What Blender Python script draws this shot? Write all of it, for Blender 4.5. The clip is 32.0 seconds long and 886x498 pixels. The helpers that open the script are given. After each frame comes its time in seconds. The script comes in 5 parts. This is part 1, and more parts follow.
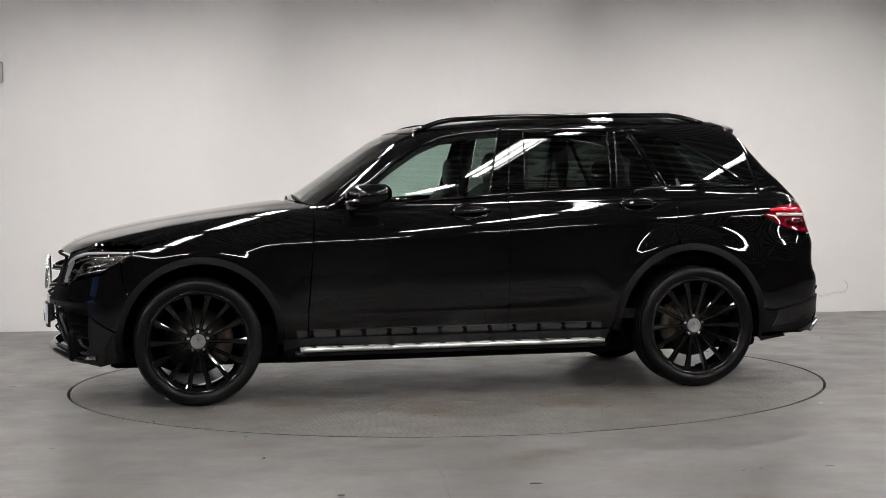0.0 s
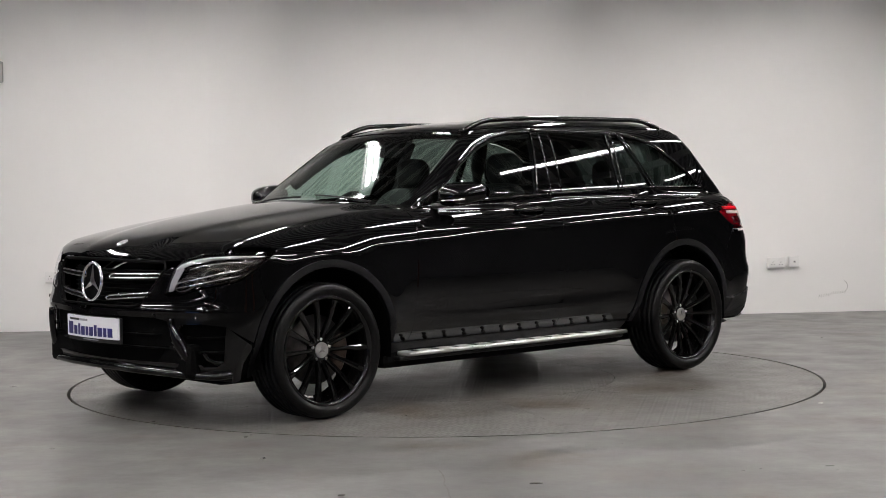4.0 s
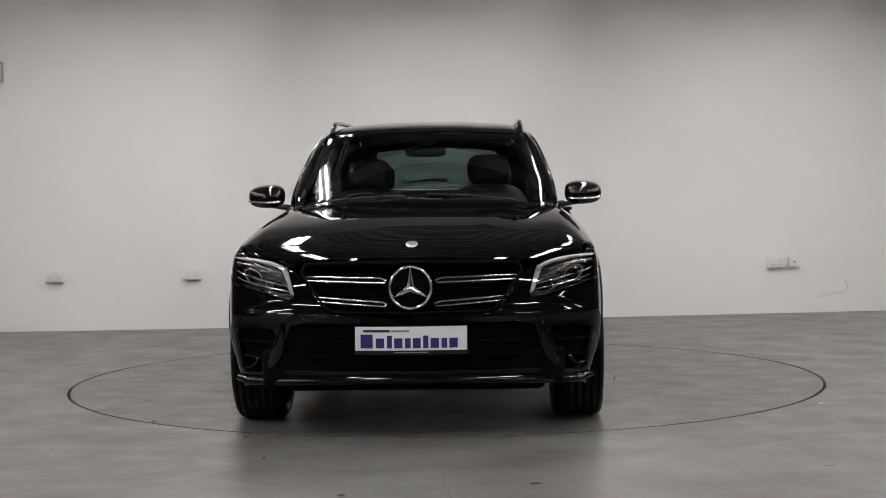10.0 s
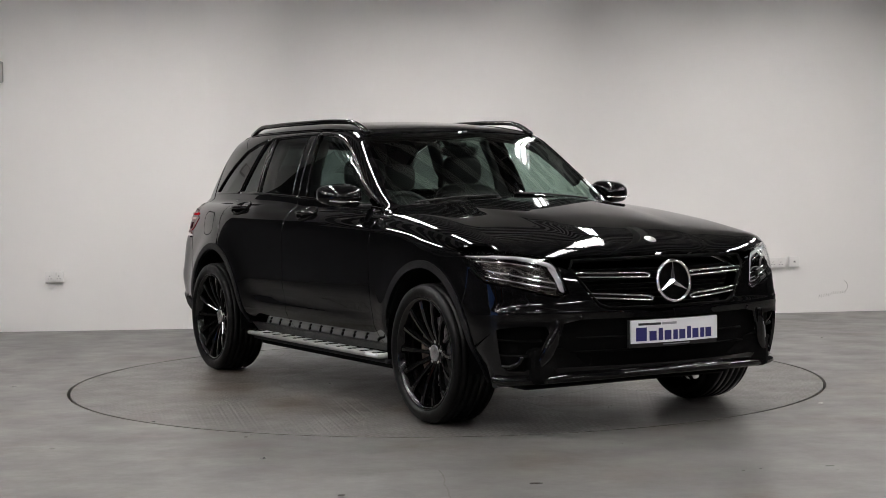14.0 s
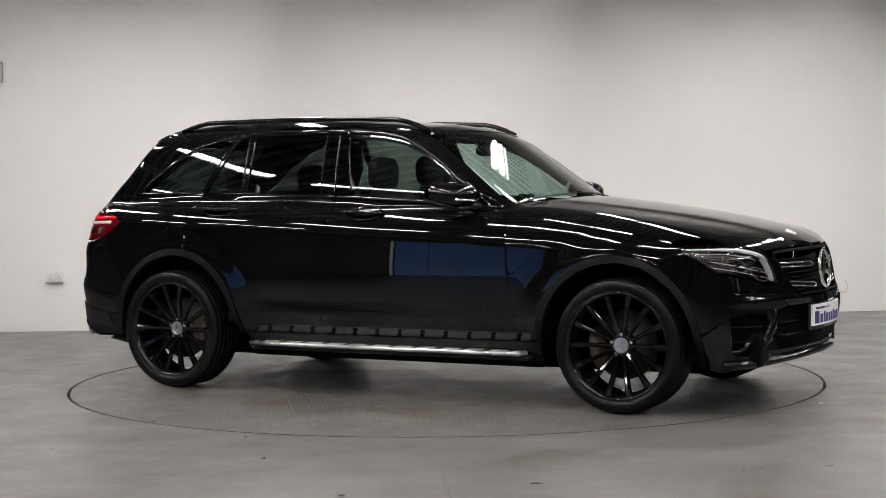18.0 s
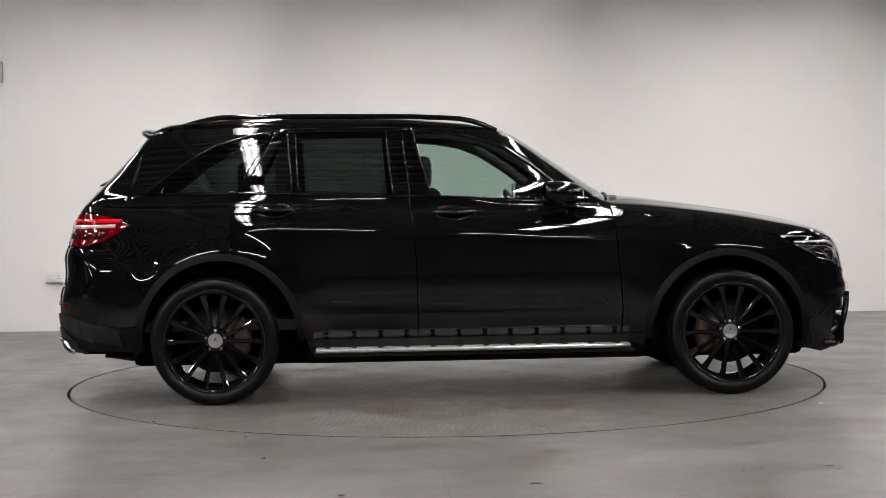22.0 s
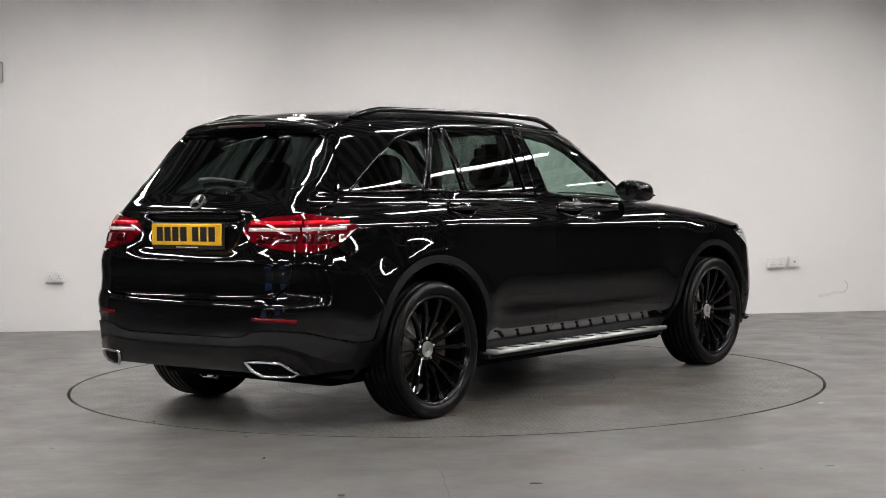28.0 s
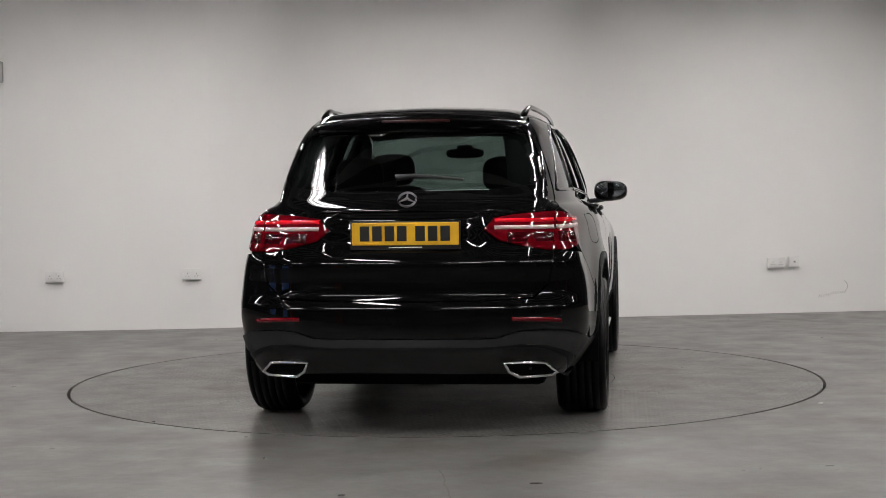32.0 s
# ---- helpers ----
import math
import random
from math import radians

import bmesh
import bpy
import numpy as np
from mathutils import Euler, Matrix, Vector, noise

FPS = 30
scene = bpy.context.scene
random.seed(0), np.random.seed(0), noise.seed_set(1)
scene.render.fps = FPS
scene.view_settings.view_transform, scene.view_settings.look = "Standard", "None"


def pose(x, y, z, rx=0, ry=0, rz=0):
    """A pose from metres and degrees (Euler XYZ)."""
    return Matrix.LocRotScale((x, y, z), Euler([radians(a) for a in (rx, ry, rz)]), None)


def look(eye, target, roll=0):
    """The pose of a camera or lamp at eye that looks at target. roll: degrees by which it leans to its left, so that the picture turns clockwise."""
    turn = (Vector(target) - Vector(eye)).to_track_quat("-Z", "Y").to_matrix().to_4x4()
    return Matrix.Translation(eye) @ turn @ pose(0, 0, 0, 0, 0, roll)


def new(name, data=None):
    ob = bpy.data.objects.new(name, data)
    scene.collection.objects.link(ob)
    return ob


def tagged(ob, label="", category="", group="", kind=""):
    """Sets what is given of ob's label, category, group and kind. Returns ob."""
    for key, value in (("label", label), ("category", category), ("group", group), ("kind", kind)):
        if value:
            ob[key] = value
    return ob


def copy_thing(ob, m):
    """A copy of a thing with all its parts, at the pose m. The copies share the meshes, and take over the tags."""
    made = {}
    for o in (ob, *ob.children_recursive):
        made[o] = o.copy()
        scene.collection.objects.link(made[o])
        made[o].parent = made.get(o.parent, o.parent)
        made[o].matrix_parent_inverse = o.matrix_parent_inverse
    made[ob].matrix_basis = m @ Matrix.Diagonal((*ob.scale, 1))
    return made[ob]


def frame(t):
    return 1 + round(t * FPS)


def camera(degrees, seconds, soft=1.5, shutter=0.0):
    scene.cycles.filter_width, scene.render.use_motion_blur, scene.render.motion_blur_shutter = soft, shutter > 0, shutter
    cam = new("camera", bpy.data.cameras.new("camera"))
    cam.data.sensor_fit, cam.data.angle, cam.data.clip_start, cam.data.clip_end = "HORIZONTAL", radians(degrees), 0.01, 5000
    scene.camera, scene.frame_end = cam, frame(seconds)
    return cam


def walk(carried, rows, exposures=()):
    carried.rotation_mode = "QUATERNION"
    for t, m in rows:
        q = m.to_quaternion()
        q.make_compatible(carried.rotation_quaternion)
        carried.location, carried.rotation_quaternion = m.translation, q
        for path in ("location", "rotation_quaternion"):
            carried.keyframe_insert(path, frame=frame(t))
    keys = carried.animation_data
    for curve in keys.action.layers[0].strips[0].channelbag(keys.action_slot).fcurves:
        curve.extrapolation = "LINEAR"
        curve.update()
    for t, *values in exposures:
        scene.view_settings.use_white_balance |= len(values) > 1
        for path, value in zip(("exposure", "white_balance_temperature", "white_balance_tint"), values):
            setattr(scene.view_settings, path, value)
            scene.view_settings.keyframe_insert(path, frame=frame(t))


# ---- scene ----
# One plan: the turntable's centre is the origin, the camera looks along +y.
cam = camera(31.586, 32.0, soft=0.75)
EYE = (0.0, -9.6326, 1.1822)
AIM = (-0.00998, 0.0, 0.7994)
walk(cam, [(0.0, look(EYE, AIM, -0.793)), (32.0, look(EYE, AIM, -0.793))],
     exposures=[(0.0, 0.0), (3.0, -0.04), (6.0, -0.16), (8.0, -0.28), (10.0, -0.38), (12.0, -0.34), (14.0, -0.22), (17.0, -0.05), (19.0, 0.0),
                (23.0, 0.03), (26.0, 0.02), (28.0, -0.04), (30.0, -0.15), (32.0, -0.36)])

# world: an enclosed hall, only a faint glow past its far doors
world = bpy.data.worlds.new("hall_world")
scene.world = world
world.use_nodes = True
world.node_tree.nodes["Background"].inputs[0].default_value = (0.6, 0.65, 0.7, 1)
world.node_tree.nodes["Background"].inputs[1].default_value = 0.02
LAMP_POWER = 90.0


# ---------------------------------------------------------------- materials
def mat(name, color, rough=0.5, metal=0.0, coat=0.0, coat_rough=0.03, spec=0.5, var=0.0, scale=6.0, bump=0.0,
        bump_scale=40.0, rough_var=0.0, bump_detail=4.0):
    """Principled surface with variation of tone, roughness and relief at two scales."""
    m = bpy.data.materials.new(name)
    m.use_nodes = True
    nt = m.node_tree
    b = nt.nodes["Principled BSDF"]
    b.inputs["Base Color"].default_value = (*color, 1)
    b.inputs["Roughness"].default_value = rough
    b.inputs["Metallic"].default_value = metal
    b.inputs["Coat Weight"].default_value = coat
    b.inputs["Coat Roughness"].default_value = coat_rough
    b.inputs["Coat IOR"].default_value = 1.42
    b.inputs["Specular IOR Level"].default_value = spec
    tc = nt.nodes.new("ShaderNodeTexCoord")
    if var or rough_var:
        n1 = nt.nodes.new("ShaderNodeTexNoise")
        n1.inputs["Scale"].default_value = scale
        n1.inputs["Detail"].default_value = 8
        n1.inputs["Roughness"].default_value = 0.65
        nt.links.new(tc.outputs["Object"], n1.inputs["Vector"])
        if var:
            r = nt.nodes.new("ShaderNodeValToRGB")
            r.color_ramp.elements[0].position, r.color_ramp.elements[1].position = 0.3, 0.7
            r.color_ramp.elements[0].color = (*[c * (1 - var) for c in color], 1)
            r.color_ramp.elements[1].color = (*[min(1, c * (1 + var)) for c in color], 1)
            nt.links.new(n1.outputs["Fac"], r.inputs["Fac"])
            nt.links.new(r.outputs["Color"], b.inputs["Base Color"])
        if rough_var:
            mr = nt.nodes.new("ShaderNodeMapRange")
            mr.inputs["From Min"].default_value, mr.inputs["From Max"].default_value = 0.3, 0.7
            mr.inputs["To Min"].default_value = max(0.02, rough - rough_var)
            mr.inputs["To Max"].default_value = rough + rough_var
            nt.links.new(n1.outputs["Fac"], mr.inputs["Value"])
            nt.links.new(mr.outputs["Result"], b.inputs["Roughness"])
    if bump:
        n2 = nt.nodes.new("ShaderNodeTexNoise")
        n2.inputs["Scale"].default_value = bump_scale
        n2.inputs["Detail"].default_value = bump_detail
        nt.links.new(tc.outputs["Object"], n2.inputs["Vector"])
        bp = nt.nodes.new("ShaderNodeBump")
        bp.inputs["Strength"].default_value = 1.0
        bp.inputs["Distance"].default_value = bump
        nt.links.new(n2.outputs["Fac"], bp.inputs["Height"])
        nt.links.new(bp.outputs["Normal"], b.inputs["Normal"])
    return m


def glass(name, tint, rough=0.0, gloss=0.9):
    """Thin tinted pane: what passes is tinted, Fresnel drives the gloss."""
    m = bpy.data.materials.new(name)
    m.use_nodes = True
    nt = m.node_tree
    nt.nodes.remove(nt.nodes["Principled BSDF"])
    tr, gl = nt.nodes.new("ShaderNodeBsdfTransparent"), nt.nodes.new("ShaderNodeBsdfGlossy")
    tr.inputs[0].default_value = (*tint, 1)
    gl.inputs["Color"].default_value = (gloss, gloss, gloss, 1)
    gl.inputs["Roughness"].default_value = rough
    # the same reflectance from both sides: 0.042 + 0.958 (1 - cos)^5
    lw = nt.nodes.new("ShaderNodeLayerWeight")
    pw, fr = nt.nodes.new("ShaderNodeMath"), nt.nodes.new("ShaderNodeMath")
    pw.operation, fr.operation = "POWER", "MULTIPLY_ADD"
    pw.inputs[1].default_value = 5.0
    fr.inputs[1].default_value, fr.inputs[2].default_value = 0.94, 0.055
    lw.inputs["Blend"].default_value = 0.5
    nt.links.new(lw.outputs["Facing"], pw.inputs[0])
    nt.links.new(pw.outputs[0], fr.inputs[0])
    mx = nt.nodes.new("ShaderNodeMixShader")
    nt.links.new(fr.outputs[0], mx.inputs[0])
    nt.links.new(tr.outputs[0], mx.inputs[1])
    nt.links.new(gl.outputs[0], mx.inputs[2])
    nt.links.new(mx.outputs[0], nt.nodes["Material Output"].inputs[0])
    return m


def glow(name, color, strength):
    m = bpy.data.materials.new(name)
    m.use_nodes = True
    b = m.node_tree.nodes["Principled BSDF"]
    b.inputs["Base Color"].default_value = (*color, 1)
    b.inputs["Emission Color"].default_value = (*color, 1)
    b.inputs["Emission Strength"].default_value = strength
    return m


M_PAINT = mat("black_paint", (0.0024, 0.0024, 0.0026), 0.5, 0.0, 1.0, 0.008, 0.0)
M_GLOSS = mat("gloss_black_trim", (0.001, 0.001, 0.001), 0.5, 0.0, 1.0, 0.02, 0.0)
M_PLASTIC = mat("black_plastic", (0.013, 0.013, 0.0135), 0.5, spec=0.3, bump=0.0006, bump_scale=700, rough_var=0.06, scale=9)
M_CLAD = mat("arch_plastic", (0.006, 0.006, 0.0065), 0.45, spec=0.16, bump=0.0006, bump_scale=700, rough_var=0.06, scale=9)
M_RUBBER = mat("tyre_rubber", (0.0022, 0.0022, 0.0022), 0.40, spec=0.16, var=0.25, scale=18, bump=0.0005, bump_scale=300, rough_var=0.1)
M_CHROME = mat("chrome", (0.86, 0.86, 0.87), 0.07, 1.0)
M_SATIN = mat("satin_aluminium", (0.72, 0.72, 0.72), 0.32, 1.0, rough_var=0.06, scale=30, bump=0.0002, bump_scale=400)
M_RIM = mat("gloss_black_alloy", (0.003, 0.003, 0.003), 0.4, 0.0, 1.0, 0.03, 0.0)
M_CAP = mat("grey_cap_metal", (0.38, 0.38, 0.38), 0.36, 0.85, var=0.15, scale=60)
M_STEEL = mat("brake_steel", (0.10, 0.095, 0.09), 0.38, 1.0, var=0.3, scale=25)
M_IRON = mat("rusty_iron", (0.10, 0.075, 0.06), 0.7, 0.3, var=0.4, scale=30, bump=0.001, bump_scale=120)
# near-black for dark parts, and for sheets that paint the shade inside openings
M_DARK = mat("black_parts_and_void_shade", (0.002, 0.002, 0.002), 0.75, spec=0.06, bump=0.001, bump_scale=90)
M_TRIM = mat("cabin_plastic", (0.010, 0.010, 0.0105), 0.6, spec=0.3, bump=0.0006, bump_scale=500)
M_LEATHER = mat("black_leather", (0.007, 0.0068, 0.0066), 0.5, spec=0.3, var=0.2, scale=8, bump=0.0012, bump_scale=220, rough_var=0.08)
M_LINER = mat("grey_headliner", (0.03, 0.03, 0.03), 0.95, bump=0.0008, bump_scale=600)
M_GLASS = glass("green_tinted_glass", (0.54, 0.65, 0.60))
M_PRIVACY = glass("privacy_glass", (0.135, 0.16, 0.15))
M_REARGLASS = glass("tinted_rear_glass", (0.13, 0.16, 0.155))
M_SMOKED = mat("smoked_reflector", (0.085, 0.077, 0.070), 0.2, 1.0, bump=0.004, bump_scale=28)
M_TREAD = mat("brushed_tread", (0.60, 0.60, 0.59), 0.48, 0.3, rough_var=0.08, scale=30)
M_LOWRED = mat("dark_red_lens", (0.032, 0.0006, 0.002), 0.5, 0.0, 1.0, 0.012, 0.0)
M_BRAKE = mat("unlit_brake_lens", (0.02, 0.0008, 0.001), 0.3)
M_LENS = glass("clear_lamp_lens", (0.93, 0.94, 0.95))
M_RED = mat("red_lamp_lens", (0.105, 0.0010, 0.004), 0.5, 0.0, 1.0, 0.012, 0.0, var=0.3, scale=22)
M_RED_BRIGHT = mat("bright_red_lens", (0.62, 0.006, 0.016), 0.5, 0.0, 1.0, 0.012, 0.0)
M_BAND = mat("pale_lamp_band", (0.55, 0.40, 0.38), 0.45, 0.0, 1.0, 0.02, 0.3)
M_GUIDE = mat("grey_light_guide", (0.46, 0.46, 0.47), 0.22, 0.0, 1.0, 0.02, 0.4)
M_MIRROR = mat("mirror_glass", (0.9, 0.92, 0.92), 0.01, 1.0)
M_WHITE = mat("white_plate", (0.78, 0.78, 0.8), 0.35, bump=0.0001, bump_scale=80)
M_YELLOW = mat("yellow_plate", (0.75, 0.42, 0.02), 0.32, bump=0.0001, bump_scale=80)
M_NAVY = mat("navy_print", (0.022, 0.020, 0.13), 0.4)
M_INK = mat("black_print", (0.012, 0.012, 0.012), 0.4)
M_GREYINK = mat("grey_print", (0.3, 0.3, 0.32), 0.4)


# ---------------------------------------------------------------- mesh helpers
def link(name, bm, material, parent=None, label="", smooth=True, loc=None):
    me = bpy.data.meshes.new(name)
    bm.normal_update()
    bm.to_mesh(me)
    bm.free()
    me.materials.append(material)
    if smooth:
        me.shade_smooth()
    ob = new(name, me)
    if parent is not None:
        ob.parent = parent
    if loc is not None:
        ob.location = loc
    if label:
        ob["label"] = label
    return ob


def part(name, bm, material, parent, label="", smooth=True):
    return link(name, bm, material, parent, label, smooth)


def box(bm, x0, x1, y0, y1, z0, z1, bevel=0.0, seg=2):
    r = bmesh.ops.create_cube(bm, size=1.0)
    for v in r["verts"]:
        v.co = Vector((x0 + (v.co.x + 0.5) * (x1 - x0), y0 + (v.co.y + 0.5) * (y1 - y0), z0 + (v.co.z + 0.5) * (z1 - z0)))
    if bevel:
        es = list({e for v in r["verts"] for e in v.link_edges})
        bmesh.ops.bevel(bm, geom=es, offset=bevel, segments=seg, affect="EDGES", profile=0.5)
    return bm


def lathe(bm, profile, seg=48, axis="y", center=(0, 0, 0), a0=0.0, a1=2 * math.pi):
    """Turn a profile of (radius, offset along the axis) round the axis."""
    closed = abs(a1 - a0 - 2 * math.pi) < 1e-6
    n = seg if closed else seg + 1
    rings = []
    for i in range(n):
        a = a0 + (a1 - a0) * i / seg
        ring = []
        for r, h in profile:
            c, s = r * math.cos(a), r * math.sin(a)
            p = {"y": (c, h, s), "x": (h, c, s), "z": (c, s, h)}[axis]
            ring.append(bm.verts.new((p[0] + center[0], p[1] + center[1], p[2] + center[2])))
        rings.append(ring)
    for i in range(seg):
        a, b = rings[i], rings[(i + 1) % n]
        for j in range(len(profile) - 1):
            bm.faces.new((a[j], a[j + 1], b[j + 1], b[j]))
    return bm


def tube(bm, pts, radius, seg=10, flat=1.0, closed=False):
    """A tube along points; flat squeezes it across the second normal. radius may be a list."""
    pts = [Vector(p) for p in pts]
    n = len(pts)
    rad = radius if isinstance(radius, (list, tuple)) else [radius] * n
    rings = []
    for i, p in enumerate(pts):
        d = (pts[(i + 1) % n] - pts[i - 1]) if closed else pts[min(i + 1, n - 1)] - pts[max(i - 1, 0)]
        d.normalize()
        up = Vector((0, 0, 1)) if abs(d.z) < 0.95 else Vector((1, 0, 0))
        s = d.cross(up).normalized()
        u = s.cross(d)
        rings.append([bm.verts.new(p + rad[i] * (math.cos(2 * math.pi * k / seg) * s + flat * math.sin(2 * math.pi * k / seg) * u))
                      for k in range(seg)])
    for i in range(n if closed else n - 1):
        a, b = rings[i], rings[(i + 1) % n]
        for k in range(seg):
            bm.faces.new((a[k], a[(k + 1) % seg], b[(k + 1) % seg], b[k]))
    if not closed:
        bm.faces.new(rings[0][::-1])
        bm.faces.new(rings[-1])
    return bm


def rounded(pts, n=2, closed=True):
    """Corner cutting."""
    pts = [Vector(p) for p in pts]
    for _ in range(n):
        out = [] if closed else [pts[0]]
        for i in range(len(pts) if closed else len(pts) - 1):
            a, b = pts[i], pts[(i + 1) % len(pts)]
            out += [a * 0.75 + b * 0.25, a * 0.25 + b * 0.75]
        if not closed:
            out.append(pts[-1])
        pts = out
    return [tuple(p) for p in pts]


def cut_corners(pts, r):
    """Round each corner of a 2D polygon with radius r."""
    out = []
    n = len(pts)
    for i in range(n):
        a, b, c = Vector(pts[i - 1]), Vector(pts[i]), Vector(pts[(i + 1) % n])
        la, lc = (a - b).length, (c - b).length
        q = min(r, 0.45 * la, 0.45 * lc)
        p0, p2 = b + (a - b) / la * q, b + (c - b) / lc * q
        for k in range(5):
            t = k / 4
            out.append(tuple((1 - t) ** 2 * p0 + 2 * t * (1 - t) * b + t * t * p2))
    return out


# ---------------------------------------------------------------- the hall
def wall_line(x):
    return float(np.interp(x, [-14, -3.8, -2.2, -0.5, 1.3, 4.0, 14], [3.3, 3.64, 3.70, 3.98, 4.28, 4.6, 5.75]))


def hall():
    m_wall = mat("white_wall_paint", (0.80, 0.785, 0.765), 0.55, var=0.02, scale=0.7, bump=0.0006, bump_scale=55, rough_var=0.08)
    m_side = mat("unseen_dark_side_wall", (0.055, 0.055, 0.058), 0.8, var=0.3, scale=0.5)
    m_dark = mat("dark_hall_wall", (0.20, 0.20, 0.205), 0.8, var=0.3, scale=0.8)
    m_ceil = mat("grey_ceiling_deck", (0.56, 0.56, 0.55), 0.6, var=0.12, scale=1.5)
    # the same deck in a darker tone: shade between the ribs put into the colour
    m_pan_shade = mat("shaded_deck_pan", (0.13, 0.13, 0.13), 0.7, var=0.2, scale=1.5)
    bm = bmesh.new()
    xs = [-5.0 + i * 0.5 for i in range(21)]
    rows = [[bm.verts.new((x, wall_line(x) + d, z)) for x in xs] for d, z in ((0, -0.02), (0, 3.9), (0.2, 3.9), (0.2, -0.02))]
    for r in range(4):
        a, b = rows[r], rows[(r + 1) % 4]
        for i in range(len(xs) - 1):
            bm.faces.new((a[i], a[i + 1], b[i + 1], b[i]))
    bmesh.ops.recalc_face_normals(bm, faces=bm.faces)
    tagged(link("wall_north", bm, m_wall, smooth=False), "plain white painted hall wall, faintly scuffed near the floor", "wall", kind="structure")
    # unseen walls, added: dark sides cut fill light and keep the flank reflections dark
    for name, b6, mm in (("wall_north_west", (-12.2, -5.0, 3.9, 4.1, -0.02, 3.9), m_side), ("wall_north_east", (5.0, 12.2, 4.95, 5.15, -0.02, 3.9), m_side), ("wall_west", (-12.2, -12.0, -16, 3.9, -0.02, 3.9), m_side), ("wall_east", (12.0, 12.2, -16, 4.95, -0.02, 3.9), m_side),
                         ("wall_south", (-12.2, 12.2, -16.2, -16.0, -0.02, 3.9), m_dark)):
        tagged(link(name, box(bmesh.new(), *b6), mm, smooth=False), "unseen hall wall, added and toned for the car's reflections", "wall", kind="structure")
    # a strip curtain of blue film in the west doorway, daylight behind it
    m_blue = glow("daylit_blue_film", (0.16, 0.36, 0.95), 0.62)
    nt = m_blue.node_tree
    tc, sx, rp, nz, ml = (nt.nodes.new("ShaderNode" + k) for k in ("TexCoord", "SeparateXYZ", "ValToRGB", "TexNoise", "Math"))
    nt.links.new(tc.outputs["Object"], sx.inputs[0])
    nz.inputs["Scale"].default_value = 0.9
    nt.links.new(tc.outputs["Object"], nz.inputs["Vector"])
    ml.operation = "MULTIPLY_ADD"
    ml.inputs[1].default_value, ml.inputs[2].default_value = 0.42, -0.25
    nt.links.new(sx.outputs["Z"], ml.inputs[0])
    ad = nt.nodes.new("ShaderNodeMath")
    ad.operation = "MULTIPLY_ADD"
    ad.inputs[1].default_value = 0.5
    nt.links.new(nz.outputs["Fac"], ad.inputs[0])
    nt.links.new(ml.outputs[0], ad.inputs[2])
    el = rp.color_ramp.elements
    el[0].position, el[0].color = 0.05, (0.42, 0.62, 1.0, 1)
    el[1].position, el[1].color = 0.95, (0.07, 0.16, 0.45, 1)
    mid = el.new(0.35)
    mid.color = (0.12, 0.27, 0.70, 1)
    nt.links.new(ad.outputs[0], rp.inputs["Fac"])
    nt.links.new(rp.outputs["Color"], nt.nodes["Principled BSDF"].inputs["Emission Color"])
    m_day = glow("daylit_opening", (0.92, 0.96, 1.0), 1.2)
    m_orange = mat("orange_red_paint", (0.36, 0.095, 0.03), 0.5, var=0.15, scale=2)
    door = new("door_1")
    tagged(door, "wide doorway hung with translucent blue film strips, daylight behind", "door", kind="structure")
    for k in range(9):
        y = -13.8 + 0.62 * k
        part("curtain_strip", box(bmesh.new(), -11.985 + 0.012 * (k % 2), -11.965 + 0.012 * (k % 2), y, y + 0.60, 0.05, 2.35), m_blue, door, smooth=False)
    part("lit_gap", box(bmesh.new(), -11.985, -11.97, -8.19, -8.13, 0.05, 2.35), m_day, door, "narrow bright gap beside the curtain", smooth=False)
    part("rail", box(bmesh.new(), -11.995, -11.90, -13.9, -7.8, 2.36, 2.5, 0.01), m_dark, door, smooth=False)
    for x, y in ((-11.2, -14.3), (11.3, -9.9), (-6.3, -14.8), (9.9, -13.2)):
        ob = link("pillar", box(bmesh.new(), x - 0.28, x + 0.28, y - 0.28, y + 0.28, 0.0, 3.62, 0.01), m_orange, smooth=False)
        tagged(ob, "square orange-red painted steel pillar", "pillar", "hall pillars")
    # ceiling deck with trapezoid ribs and purlins, one mesh
    bm = bmesh.new()
    prof = [(0.0, 3.62), (0.11, 3.62), (0.14, 3.70), (0.25, 3.70), (0.28, 3.62)]
    line = []
    y = -16.2
    while y < 6.0:
        line += [(y + a, z) for a, z in prof[:-1]]
        y += 0.28
    v0 = [bm.verts.new((-12.2, a, z)) for a, z in line]
    v1 = [bm.verts.new((12.2, a, z)) for a, z in line]
    for i in range(len(line) - 1):
        # rib undersides take the light tone, slopes and recesses the painted shade
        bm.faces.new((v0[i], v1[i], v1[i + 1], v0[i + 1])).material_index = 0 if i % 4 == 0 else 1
    for i in range(6):
        x = -10.25 + 4.1 * i
        box(bm, x - 0.05, x + 0.05, -16.2, 6.0, 3.42, 3.61)
    deck = link("ceiling", bm, m_ceil, smooth=False)
    deck.data.materials.append(m_pan_shade)
    tagged(deck, "grey corrugated metal roof deck on beams", "ceiling", kind="structure")


